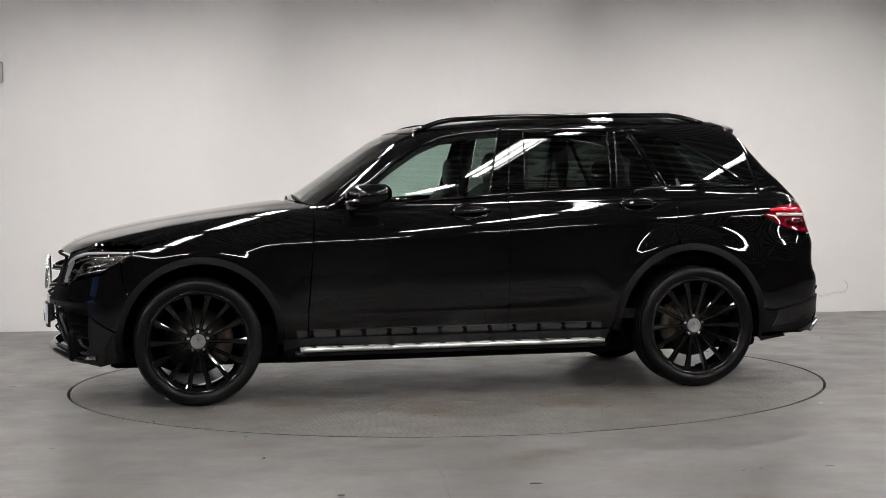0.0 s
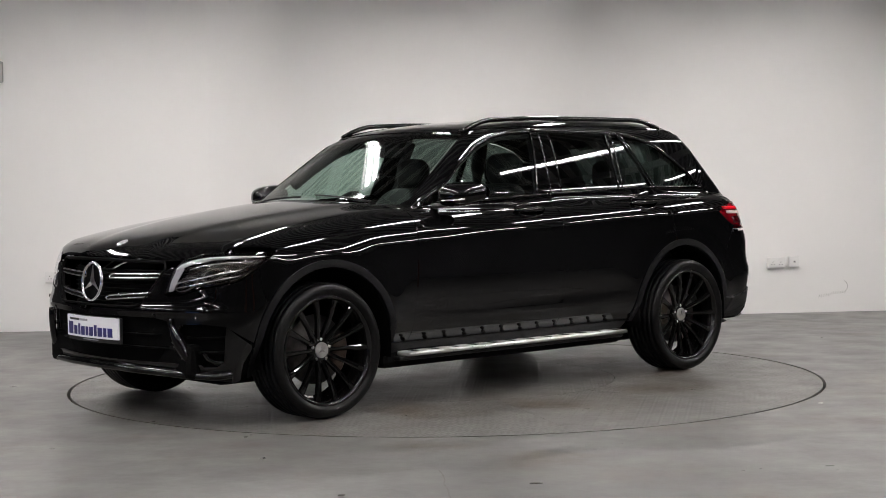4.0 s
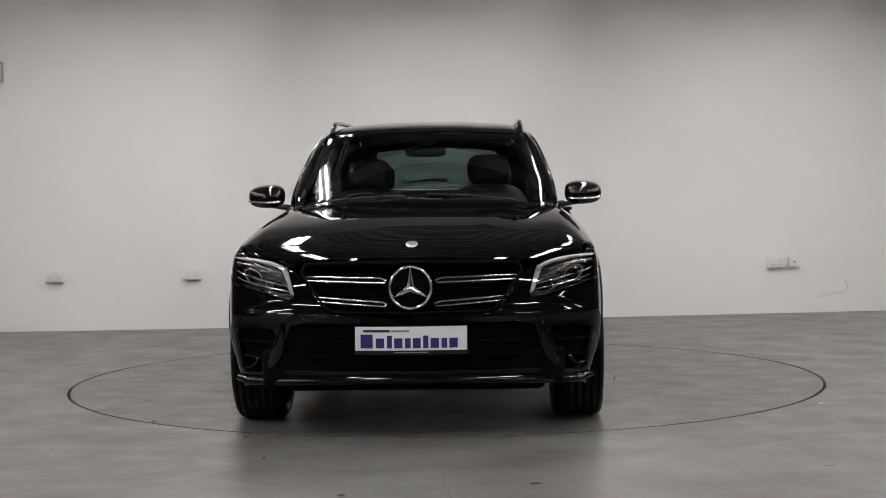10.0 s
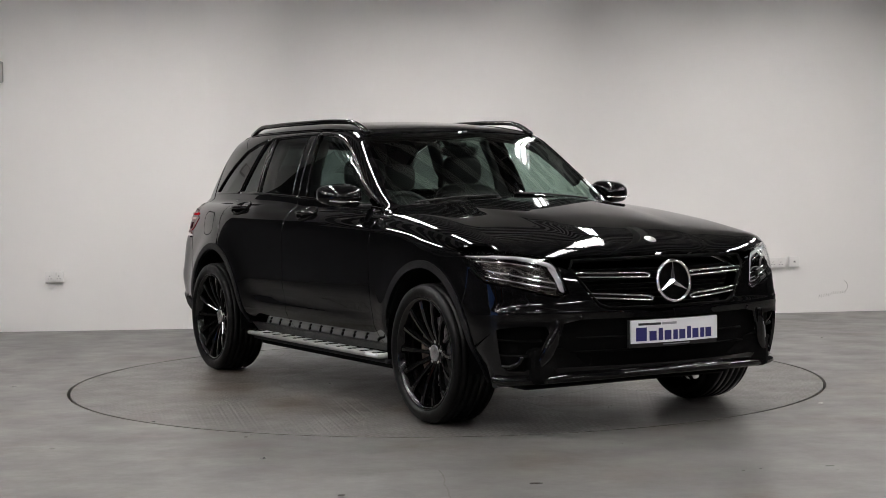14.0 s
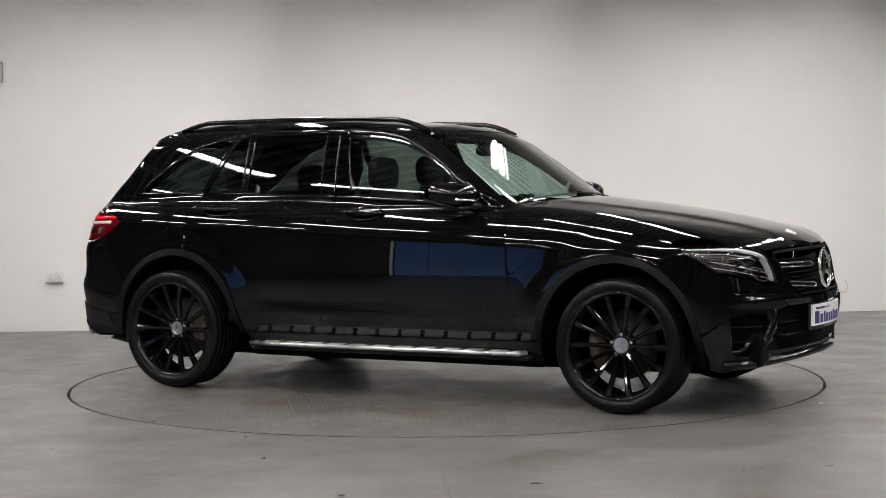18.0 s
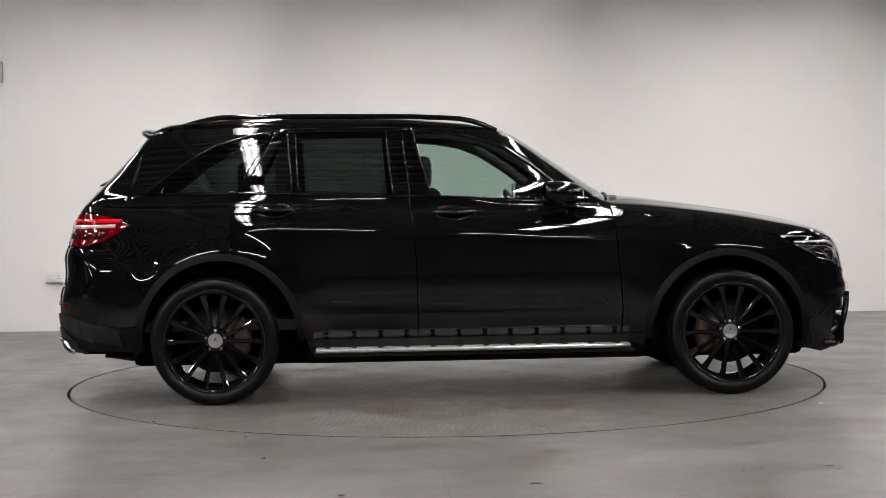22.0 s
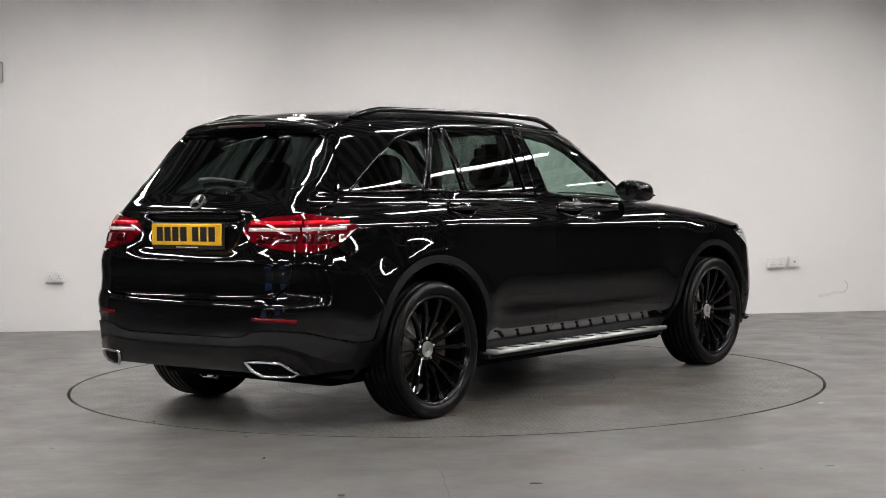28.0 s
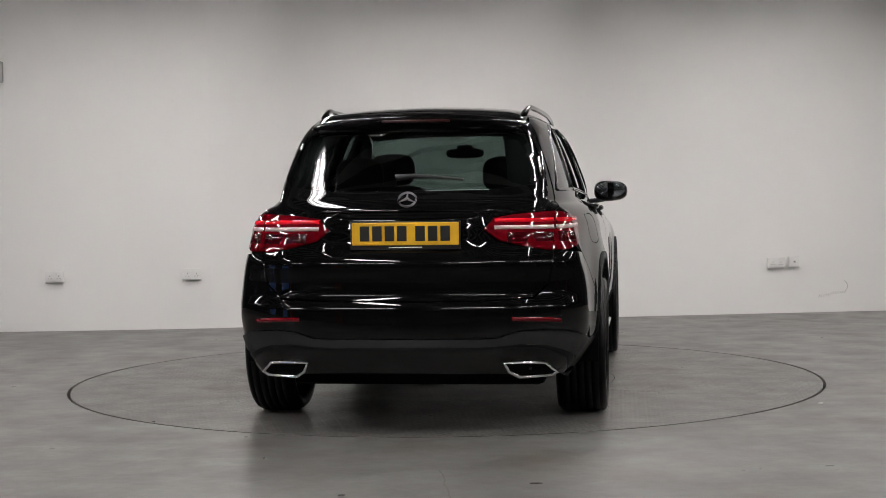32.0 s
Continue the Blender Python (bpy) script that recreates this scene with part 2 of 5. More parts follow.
def floor_material(name, base, plate):
    """Worn grey floor paint: cloudy tone, long wipe streaks, warm stains; plate adds a raised tread."""
    m = bpy.data.materials.new(name)
    m.use_nodes = True
    nt = m.node_tree
    N, L = nt.nodes.new, nt.links.new
    b = nt.nodes["Principled BSDF"]
    tc = N("ShaderNodeTexCoord")

    def noise_at(scale, detail, stretch=(1, 1, 1), rough=0.6):
        mp, nz = N("ShaderNodeMapping"), N("ShaderNodeTexNoise")
        mp.inputs["Scale"].default_value = stretch
        nz.inputs["Scale"].default_value, nz.inputs["Detail"].default_value, nz.inputs["Roughness"].default_value = scale, detail, rough
        L(tc.outputs["Object"], mp.inputs["Vector"])
        L(mp.outputs[0], nz.inputs["Vector"])
        return nz

    def ramp(src, p0, p1, c0, c1):
        r = N("ShaderNodeValToRGB")
        r.color_ramp.elements[0].position, r.color_ramp.elements[1].position = p0, p1
        r.color_ramp.elements[0].color, r.color_ramp.elements[1].color = (*c0, 1), (*c1, 1)
        L(src, r.inputs["Fac"])
        return r

    def mix(fac, a, c, kind="MULTIPLY"):
        x = N("ShaderNodeMix")
        x.data_type, x.blend_type = "RGBA", kind
        x.inputs[0].default_value = fac
        L(a, x.inputs[6])
        L(c, x.inputs[7])
        return x.outputs[2]
    cloud = ramp(noise_at(0.9, 6).outputs["Fac"], 0.3, 0.72, [c * 0.80 for c in base], [c * 1.16 for c in base])
    streak = ramp(noise_at(2.0, 7, (0.6, 1.2, 1)).outputs["Fac"], 0.32, 0.6, (0.80, 0.80, 0.80), (1.06, 1.06, 1.06))
    grain = ramp(noise_at(30, 8, rough=0.75).outputs["Fac"], 0.3, 0.7, (0.88, 0.88, 0.88), (1.07, 1.07, 1.07))
    stain = ramp(noise_at(1.1, 6, (1, 1.2, 1), 0.7).outputs["Fac"], 0.48 if plate else 0.52, 0.68, (1, 1, 1), (0.54, 0.42, 0.32) if plate else (0.84, 0.72, 0.60))
    chip = ramp(noise_at(6.0, 6, (0.5, 2.0, 1)).outputs["Fac"], 0.66, 0.72, (1, 1, 1), (1.28, 1.27, 1.25))
    col = mix(1.0, mix(1.0, mix(1.0, mix(1.0, cloud.outputs[0], streak.outputs[0]), grain.outputs[0]), stain.outputs[0]), chip.outputs[0])
    L(col, b.inputs["Base Color"])
    mr = N("ShaderNodeMapRange")
    mr.inputs["From Min"].default_value, mr.inputs["From Max"].default_value = 0.3, 0.7
    mr.inputs["To Min"].default_value, mr.inputs["To Max"].default_value = 0.27, 0.44
    L(noise_at(3.0, 6).outputs["Fac"], mr.inputs["Value"])
    L(mr.outputs[0], b.inputs["Roughness"])
    bp = N("ShaderNodeBump")
    bp.inputs["Distance"].default_value = 0.0012
    bp.inputs["Strength"].default_value = 0.8
    height = noise_at(14, 6).outputs["Fac"]
    if plate:
        # raised tread: short bars, turned crosswise from cell to cell
        chk = N("ShaderNodeTexChecker")
        chk.inputs["Scale"].default_value = 1 / 0.045
        L(tc.outputs["Object"], chk.inputs["Vector"])
        waves = []
        for turn in (45, -45):
            mp, wv = N("ShaderNodeMapping"), N("ShaderNodeTexWave")
            mp.inputs["Rotation"].default_value = (0, 0, radians(turn))
            wv.inputs["Scale"].default_value = 13.0
            wv.inputs["Distortion"].default_value = 0.0
            L(tc.outputs["Object"], mp.inputs["Vector"])
            L(mp.outputs[0], wv.inputs["Vector"])
            waves.append(wv)
        mx = N("ShaderNodeMix")
        L(chk.outputs["Fac"], mx.inputs[0])
        L(waves[0].outputs["Fac"], mx.inputs[2])
        L(waves[1].outputs["Fac"], mx.inputs[3])
        worn = N("ShaderNodeMath")
        worn.operation = "MULTIPLY_ADD"
        L(mx.outputs[0], worn.inputs[0])
        worn.inputs[1].default_value = 1.0
        L(height, worn.inputs[2])
        height = worn.outputs[0]
        bp.inputs["Distance"].default_value = 0.0015
    L(height, bp.inputs["Height"])
    L(bp.outputs[0], b.inputs["Normal"])
    return m


TABLE_R = 2.2607


def floor_and_table():
    m_floor = floor_material("grey_floor_paint", (0.120, 0.1165, 0.1105), False)
    m_table = floor_material("painted_tread_plate", (0.112, 0.107, 0.099), True)
    bm = bmesh.new()
    # floor sheet with a round opening for the turntable
    n = 128
    inner, outer, lower = [], [], []
    for i in range(n):
        a = 2 * math.pi * i / n
        c, s = math.cos(a), math.sin(a)
        inner.append(bm.verts.new(((TABLE_R + 0.018) * c, (TABLE_R + 0.018) * s, 0)))
        lower.append(bm.verts.new(((TABLE_R + 0.018) * c, (TABLE_R + 0.018) * s, -0.12)))
        k = 1 / max(abs(c), abs(s))
        X, Y = 12.2 * c * k, 12.2 * s * k
        outer.append(bm.verts.new((X, Y * (16.2 / 12.2 if Y < 0 else 6.0 / 12.2), 0)))
    for i in range(n):
        j = (i + 1) % n
        bm.faces.new((inner[i], outer[i], outer[j], inner[j]))
        bm.faces.new((inner[j], lower[j], lower[i], inner[i]))
    bm.faces.new(lower)
    tagged(link("floor", bm, m_floor, smooth=False), "worn grey painted concrete floor with streaks and scuffs", "floor", kind="structure")
    # the table: a keyed thing with its deck and steel rim
    table = new("turntable")
    tagged(table, "round steel vehicle turntable painted grey, flush with the floor", "turntable")
    # ten sector plates round a middle disc, narrow joints between them
    seg = bmesh.new()
    n, half = 12, math.pi / 10
    g = 0.0007
    rings = []
    for r in (1.035, 1.2, 1.5, 1.9, TABLE_R):
        rings.append([seg.verts.new((r * math.cos(a), r * math.sin(a), 0)) for a in np.linspace(-half + g / r, half - g / r, n + 1)])
    for i in range(4):
        for j in range(n):
            seg.faces.new((rings[i][j], rings[i + 1][j], rings[i + 1][j + 1], rings[i][j + 1]))
    rim = [e for e in seg.edges if e.is_boundary]
    low = bmesh.ops.extrude_edge_only(seg, edges=rim)["geom"]
    for v in low:
        if isinstance(v, bmesh.types.BMVert):
            v.co.z = -0.012
    bmesh.ops.recalc_face_normals(seg, faces=seg.faces)
    first = part("deck_plate", seg, m_table, table, smooth=False)
    first.rotation_euler = (0, 0, radians(10))
    for k in range(1, 10):
        ob = new("deck_plate", first.data)
        ob.parent = table
        ob.rotation_euler = (0, 0, radians(10 + 36 * k))
    part("middle_plate", lathe(bmesh.new(), [(1.032, -0.012), (1.032, 0.0), (0.0005, 0.0)], 96, "z"), m_table, table, smooth=False)
    part("frame", lathe(bmesh.new(), [(TABLE_R, -0.11), (TABLE_R, -0.013), (0.0005, -0.013)], 96, "z"), M_IRON, table, "dark steel frame under the plates", smooth=False)
    return table


def wall_turn(x):
    return math.degrees(math.atan2(wall_line(x + 0.2) - wall_line(x - 0.2), 0.4))


def socket(x, z, width, height, twin):
    """A white wall plate; twin: two outlets with rockers."""
    m_white = mat("white_wall_plate", (0.74, 0.73, 0.71), 0.35)
    m_hole = mat("dark_slots", (0.03, 0.03, 0.03), 0.6)
    so = new("wall_socket" if twin else "data_outlet")
    tagged(so, "white twin plug socket on a surface box on the wall" if twin else "small white square outlet plate on the wall", "socket", "wall outlets")
    so.matrix_world = pose(x, wall_line(x), z, 0, 0, wall_turn(x))
    part("back_box", box(bmesh.new(), -width / 2, width / 2, -0.036, 0.0, -height / 2, height / 2, 0.003), m_white, so, smooth=False)
    part("face_plate", box(bmesh.new(), -width / 2 - 0.002, width / 2 + 0.002, -0.046, -0.036, -height / 2 - 0.002, height / 2 + 0.002, 0.004), m_white, so)
    if twin:
        for s in (-1, 1):
            c = s * width * 0.25
            for dx, dz, w, h in ((0, 0.012, 0.005, 0.010), (-0.011, -0.010, 0.009, 0.005), (0.011, -0.010, 0.009, 0.005)):
                part("slot", box(bmesh.new(), c + dx - w / 2, c + dx + w / 2, -0.0472, -0.045, dz - h / 2 - 0.006, dz + h / 2 - 0.006), m_hole, so, smooth=False)
            part("rocker", box(bmesh.new(), c * 0.52 - 0.009, c * 0.52 + 0.009, -0.051, -0.045, 0.012, 0.034, 0.002), m_white, so, smooth=False)
    else:
        part("jack", box(bmesh.new(), -0.022, 0.022, -0.049, -0.045, -0.022, 0.022, 0.001), m_white, so, smooth=False)
        part("slot", box(bmesh.new(), -0.008, 0.008, -0.0502, -0.047, -0.007, 0.007), m_hole, so, smooth=False)


def wall_box():
    m_grey = mat("grey_alarm_case", (0.42, 0.41, 0.39), 0.5)
    m_lid = mat("pale_alarm_lid", (0.7, 0.69, 0.67), 0.4)
    x = -3.80
    wb = new("alarm_box")
    tagged(wb, "small grey box with a pale lid high on the wall", "alarm box")
    wb.matrix_world = pose(x, wall_line(x), 2.20, 0, 0, wall_turn(x))
    part("case", box(bmesh.new(), -0.14, 0.095, -0.05, 0.0, -0.09, 0.09, 0.012), m_grey, wb)
    part("lid", box(bmesh.new(), -0.13, 0.065, -0.075, -0.049, -0.065, 0.065, 0.008), m_lid, wb)


def scuffs():
    """Rubbed marks on the wall and specks on the floor."""
    m_mark = mat("grey_scuff", (0.50, 0.48, 0.46), 0.7, var=0.3, scale=60)
    m_speck = mat("dark_speck", (0.05, 0.045, 0.04), 0.7)
    m_tape = mat("white_tape", (0.8, 0.8, 0.78), 0.6)
    rng = random.Random(4)
    bm = bmesh.new()
    for k in range(12):
        x = 3.38 + 0.022 * k
        z = 0.137 + 0.0032 * k + rng.uniform(-0.006, 0.006)
        y = wall_line(x) - 0.003
        w = 0.012
        bm.faces.new([bm.verts.new(p) for p in ((x, y, z), (x + w * 0.35, y, z - 0.004), (x + w, y, z + 0.024), (x + w * 0.5, y, z + 0.026))])
    for k in range(9):
        a, b = radians(-60 + 14 * k), radians(-46 + 14 * k)
        c = (3.595, 0.232)
        q = [(c[0] + r * math.cos(t), c[1] + r * math.sin(t)) for r, t in ((0.052, a), (0.058, a), (0.058, b), (0.052, b))]
        bm.faces.new([bm.verts.new((u, wall_line(u) - 0.003, v)) for u, v in q])
    m_crack = mat("pale_crack_edge", (0.19, 0.185, 0.175), 0.7, var=0.3, scale=40)
    cr = bmesh.new()
    path = [(-0.035, -3.15), (-0.022, -3.233), (-0.012, -3.36), (-0.016, -3.454), (0.0, -3.56), (0.005, -3.69), (0.018, -3.80)]
    for (a, b), (c, d) in zip(path[:-1], path[1:]):
        cr.faces.new([cr.verts.new(p) for p in ((a - 0.004, b, 0.002), (c - 0.003, d, 0.002), (c + 0.003, d, 0.002), (a + 0.004, b, 0.002))])
    tagged(link("floor_crack", cr, m_crack, smooth=False), "pale hairline crack in the floor paint", "crack", kind="stuff")
    tagged(link("wall_scuff", bm, m_mark, smooth=False), "grey rubbed scuff marks low on the wall", "scuff", kind="stuff")
    for name, x, y, w, h, m, lab in (("tape_scrap", 1.997, -1.313, 0.030, 0.016, m_tape, "scrap of white tape stuck to the floor"), ("floor_speck", 0.349, -3.456, 0.05, 0.022, m_speck, "dark speck of dirt on the floor"),
                                     ("floor_speck", -0.411, -3.643, 0.03, 0.014, m_speck, "dark speck of dirt on the floor"), ("floor_speck", -1.501, -1.657, 0.02, 0.016, m_speck, "dark speck of dirt on the floor")):
        bm = bmesh.new()
        ring = [bm.verts.new((w * 0.5 * math.cos(a) * rng.uniform(0.7, 1.1), h * 0.5 * math.sin(a) * rng.uniform(0.7, 1.1), 0.003)) for a in np.linspace(0, 2 * math.pi, 10, endpoint=False)]
        bm.faces.new(ring)
        low = [bm.verts.new((v.co.x * 1.1, v.co.y * 1.1, 0.0)) for v in ring]
        for i in range(10):
            bm.faces.new((ring[i], low[i], low[(i + 1) % 10], ring[(i + 1) % 10]))
        ob = link(name, bm, m, smooth=False, loc=(x, y, 0.0))
        tagged(ob, lab, "debris")


# ---------------------------------------------------------------- car body surface
# Car space: +x forward, +y to its left, ground at z = 0, axles at x = +-1.4365.
AXLE, HUB_Z = 1.4365, 0.349


def smooth_curve(pts, width):
    """A smoothed run through (position, value) pairs, as a function on arrays."""
    xs = np.array([p[0] for p in pts], float)
    ys = np.array([p[1] for p in pts], float)
    lo, hi = xs[0] - 0.6, xs[-1] + 0.6
    g = np.arange(lo, hi, 0.004)
    s0, s1 = (ys[1] - ys[0]) / (xs[1] - xs[0]), (ys[-1] - ys[-2]) / (xs[-1] - xs[-2])
    v = np.interp(g, xs, ys)
    v = np.where(g < xs[0], ys[0] + s0 * (g - xs[0]), v)
    v = np.where(g > xs[-1], ys[-1] + s1 * (g - xs[-1]), v)
    k = np.arange(-3 * width, 3 * width + 0.002, 0.004)
    k = np.exp(-0.5 * (k / width) ** 2)
    k /= k.sum()
    pad = len(k) // 2
    v = np.convolve(np.pad(v, pad, mode="reflect", reflect_type="odd"), k, mode="same")[pad:-pad]
    return lambda q: np.interp(q, g, v)


plan_low = smooth_curve([(-2.4, 0.848), (-1.9, 0.886), (-1.44, 0.908), (-0.9, 0.905), (0.0, 0.908), (0.8, 0.903), (1.44, 0.904), (1.9, 0.903), (2.3, 0.876)], 0.12)
inset_low = smooth_curve([(0.15, 0.20), (0.22, 0.165), (0.30, 0.125), (0.35, 0.085), (0.40, 0.045), (0.45, 0.019), (0.52, 0.007), (0.62, 0.001), (0.70, 0.0), (0.78, 0.002), (0.86, 0.006), (0.95, 0.012)], 0.025)
inset_up = smooth_curve([(-0.3, 0.0), (0.0, 0.0), (0.05, 0.011), (0.10, 0.028), (0.15, 0.058), (0.20, 0.108), (0.25, 0.175), (0.30, 0.24), (0.4, 0.37)], 0.016)
deck_x = smooth_curve([(-2.4, 1.14), (-2.0, 1.155), (-1.3, 1.165), (0.0, 1.135), (0.6, 1.125), (0.9, 1.118), (1.298, 1.066), (1.623, 1.018), (1.946, 0.954), (2.075, 0.915), (2.187, 0.862), (2.30, 0.78)], 0.085)
front_z = smooth_curve([(0.10, 2.12), (0.2, 2.185), (0.25, 2.225), (0.30, 2.245), (0.36, 2.264), (0.43, 2.279), (0.51, 2.287), (0.60, 2.278), (0.70, 2.262), (0.79, 2.243), (0.86, 2.215), (1.0, 2.12), (1.2, 1.9)], 0.025)
front_bow = smooth_curve([(-0.3, 0.028), (0.0, 0.0), (0.3, 0.028), (0.58, 0.098), (0.76, 0.168), (0.88, 0.262), (0.95, 0.42)], 0.05)
rear_z = smooth_curve([(0.15, -2.20), (0.24, -2.27), (0.34, -2.350), (0.50, -2.360), (0.56, -2.358), (0.625, -2.350), (0.64, -2.341), (0.652, -2.328), (0.72, -2.320), (0.78, -2.323), (0.82, -2.325), (0.86, -2.310), (0.90, -2.290), (1.0, -2.262), (1.10, -2.215), (1.19, -2.14), (1.43, -1.915), (1.5, -1.85), (1.6, -1.76)], 0.015)
rear_bow = smooth_curve([(-0.3, 0.006), (0.0, 0.0), (0.3, 0.006), (0.5, 0.020), (0.6, 0.036), (0.7, 0.068), (0.8, 0.122), (0.88, 0.21), (0.95, 0.38)], 0.04)
roof_x = smooth_curve([(-2.3, 1.45), (-1.9, 1.535), (-1.6, 1.586), (-1.3, 1.609), (-1.0, 1.611), (-0.64, 1.603), (-0.3, 1.588), (0.0, 1.560), (0.175, 1.535), (0.303, 1.487), (0.583, 1.298), (0.873, 1.102), (1.133, 0.925), (3.233, -0.5)], 0.035)
plan_up = smooth_curve([(-2.3, 0.61), (-1.9, 0.70), (-1.6, 0.744), (-1.2, 0.768), (-0.6, 0.777), (0.0, 0.780), (0.3, 0.775), (0.6, 0.765), (0.9, 0.745), (1.2, 0.71)], 0.10)
inset_side = smooth_curve([(0.9, 0.0), (1.12, 0.0), (1.2, 0.022), (1.3, 0.056), (1.4, 0.096), (1.5, 0.143), (1.56, 0.195), (1.65, 0.30)], 0.03)


def smax(a, b, k):
    h = np.maximum(k - np.abs(a - b), 0) / k
    return np.maximum(a, b) + h * h * k / 4


def crease_z(x):
    return 0.965 - 0.045 * (x + 0.917)


def field(p):
    """Below zero inside the car's envelope. p: (n, 3)."""
    x, y, z = p[:, 0], np.abs(p[:, 1]), p[:, 2]
    step = lambda q, w: 1 / (1 + np.exp(-np.clip(q / w, -40, 40)))
    scoop = 0.012 * np.exp(-((z - 0.525 + 0.02 * x) / 0.05) ** 2) * step(0.80 - x, 0.05) * step(x + 0.85, 0.05)
    flare = 0.016 * np.exp(-((np.hypot(x - 1.42, z - 0.356) - 0.45) / 0.10) ** 2) + 0.020 * np.exp(-((np.hypot(x + 1.408, z - 0.372) - 0.45) / 0.105) ** 2)
    taper = 0.085 * np.clip((-x - 1.15) / 0.85, 0, 1) ** 1.5 * step(z - 0.84, 0.11)
    side = y - (plan_low(x) - inset_low(z) * (1 - 0.72 * step(x - 1.89, 0.045)) - inset_up(z - crease_z(x)) - scoop - taper + flare)
    dome = 0.006 * step(0.30 + 0.17 * (2.1 - x) - y, 0.020) * step(x - 0.85, 0.03)
    deck = z - (deck_x(x) - (0.10 - 0.035 * step(x - 1.0, 0.12)) * y * y + dome)
    lips = (0.012 * np.exp(-((z - 0.585) / 0.026) ** 2)) * step(y - 0.28, 0.04) * step(0.86 - y, 0.03)
    front = (x - (front_z(z) - front_bow(y) + lips)) * 0.85
    recess = 0.030 * step(0.345 - y, 0.024) * step(z - 0.870, 0.010) * step(1.044 - z, 0.008)
    rear = ((rear_z(z) + rear_bow(y) * (1 + 0.30 * step(0.54 - z, 0.03) + 0.9 * step(z - 1.16, 0.05)) + recess) - x) * 0.85
    low = smax(smax(side, deck, 0.10), smax(front, rear, 0.02), 0.055)
    g_side = y - (plan_up(x) - inset_side(z))
    g_top = (z - (roof_x(x + 0.217 * y * y) - (0.05 + 0.05 * np.clip(-x, 0, 1.2)) * y * y)) * 0.85
    g_rear = rear * 0.85
    green = smax(smax(g_side, g_top, 0.09), g_rear, 0.034)
    return -smax(-low, -green, 0.025)


def normals_at(p):
    e = 0.004
    g = np.stack([field(p + d) - field(p - d) for d in (np.eye(3) * e)], 1)
    return g / np.maximum(np.linalg.norm(g, axis=1, keepdims=True), 1e-9)


FC, RC = 1.2, -1.15


def place_on(axis, uv):
    """Points of the envelope for 2D coordinates: side (x, z), top (x, y), front and rear (turn, z)."""
    uv = np.asarray(uv, float)
    n = len(uv)
    zero = np.zeros(n)
    if axis == "side":
        base, way, lo, hi = np.stack([uv[:, 0], zero, uv[:, 1]], 1), np.array([[0, 1, 0]]), 0.0, 1.3
    elif axis == "top":
        base, way, lo, hi = np.stack([uv[:, 0], uv[:, 1], zero], 1), np.array([[0, 0, 1]]), 0.7, 1.9
    else:
        c, s = (FC, 1) if axis == "front" else (RC, -1)
        base = np.stack([zero + c, zero, uv[:, 1]], 1)
        way = np.stack([s * np.cos(uv[:, 0]), np.sin(uv[:, 0]), zero], 1)
        lo, hi = 0.0, 1.6
    a, b = np.full(n, lo), np.full(n, hi)
    for _ in range(34):
        m = (a + b) / 2
        out = field(base + way * m[:, None]) > 0
        b, a = np.where(out, m, b), np.where(out, a, m)
    return base + way * ((a + b) / 2)[:, None]


def X(x, z, end):
    """Side-view point as (turn, z) of the front or rear."""
    y = place_on("side", [(x, z)])[0][1]
    c, s = (FC, 1) if end == "front" else (RC, -1)
    return (math.atan2(y, s * (x - c)), z)


def Y(y, z, end):
    """End-view point as (turn, z) of the front or rear."""
    c, s = (FC, 1) if end == "front" else (RC, -1)
    a, b = 0.0, 1.5
    for _ in range(34):
        m = (a + b) / 2
        out = field(np.array([[c + s * m, y, z]]))[0] > 0
        a, b = (a, m) if out else (m, b)
    return (math.atan2(y, s * (s * a)), z)


def densify(poly, step, closed=True):
    out = []
    n = len(poly)
    for i in range(n if closed else n - 1):
        a, b = poly[i], poly[(i + 1) % n]
        k = max(1, int(math.hypot(b[0] - a[0], b[1] - a[1]) / step))
        out += [(a[0] + (b[0] - a[0]) * j / k, a[1] + (b[1] - a[1]) * j / k) for j in range(k)]
    if not closed:
        out.append(poly[-1])
    return out


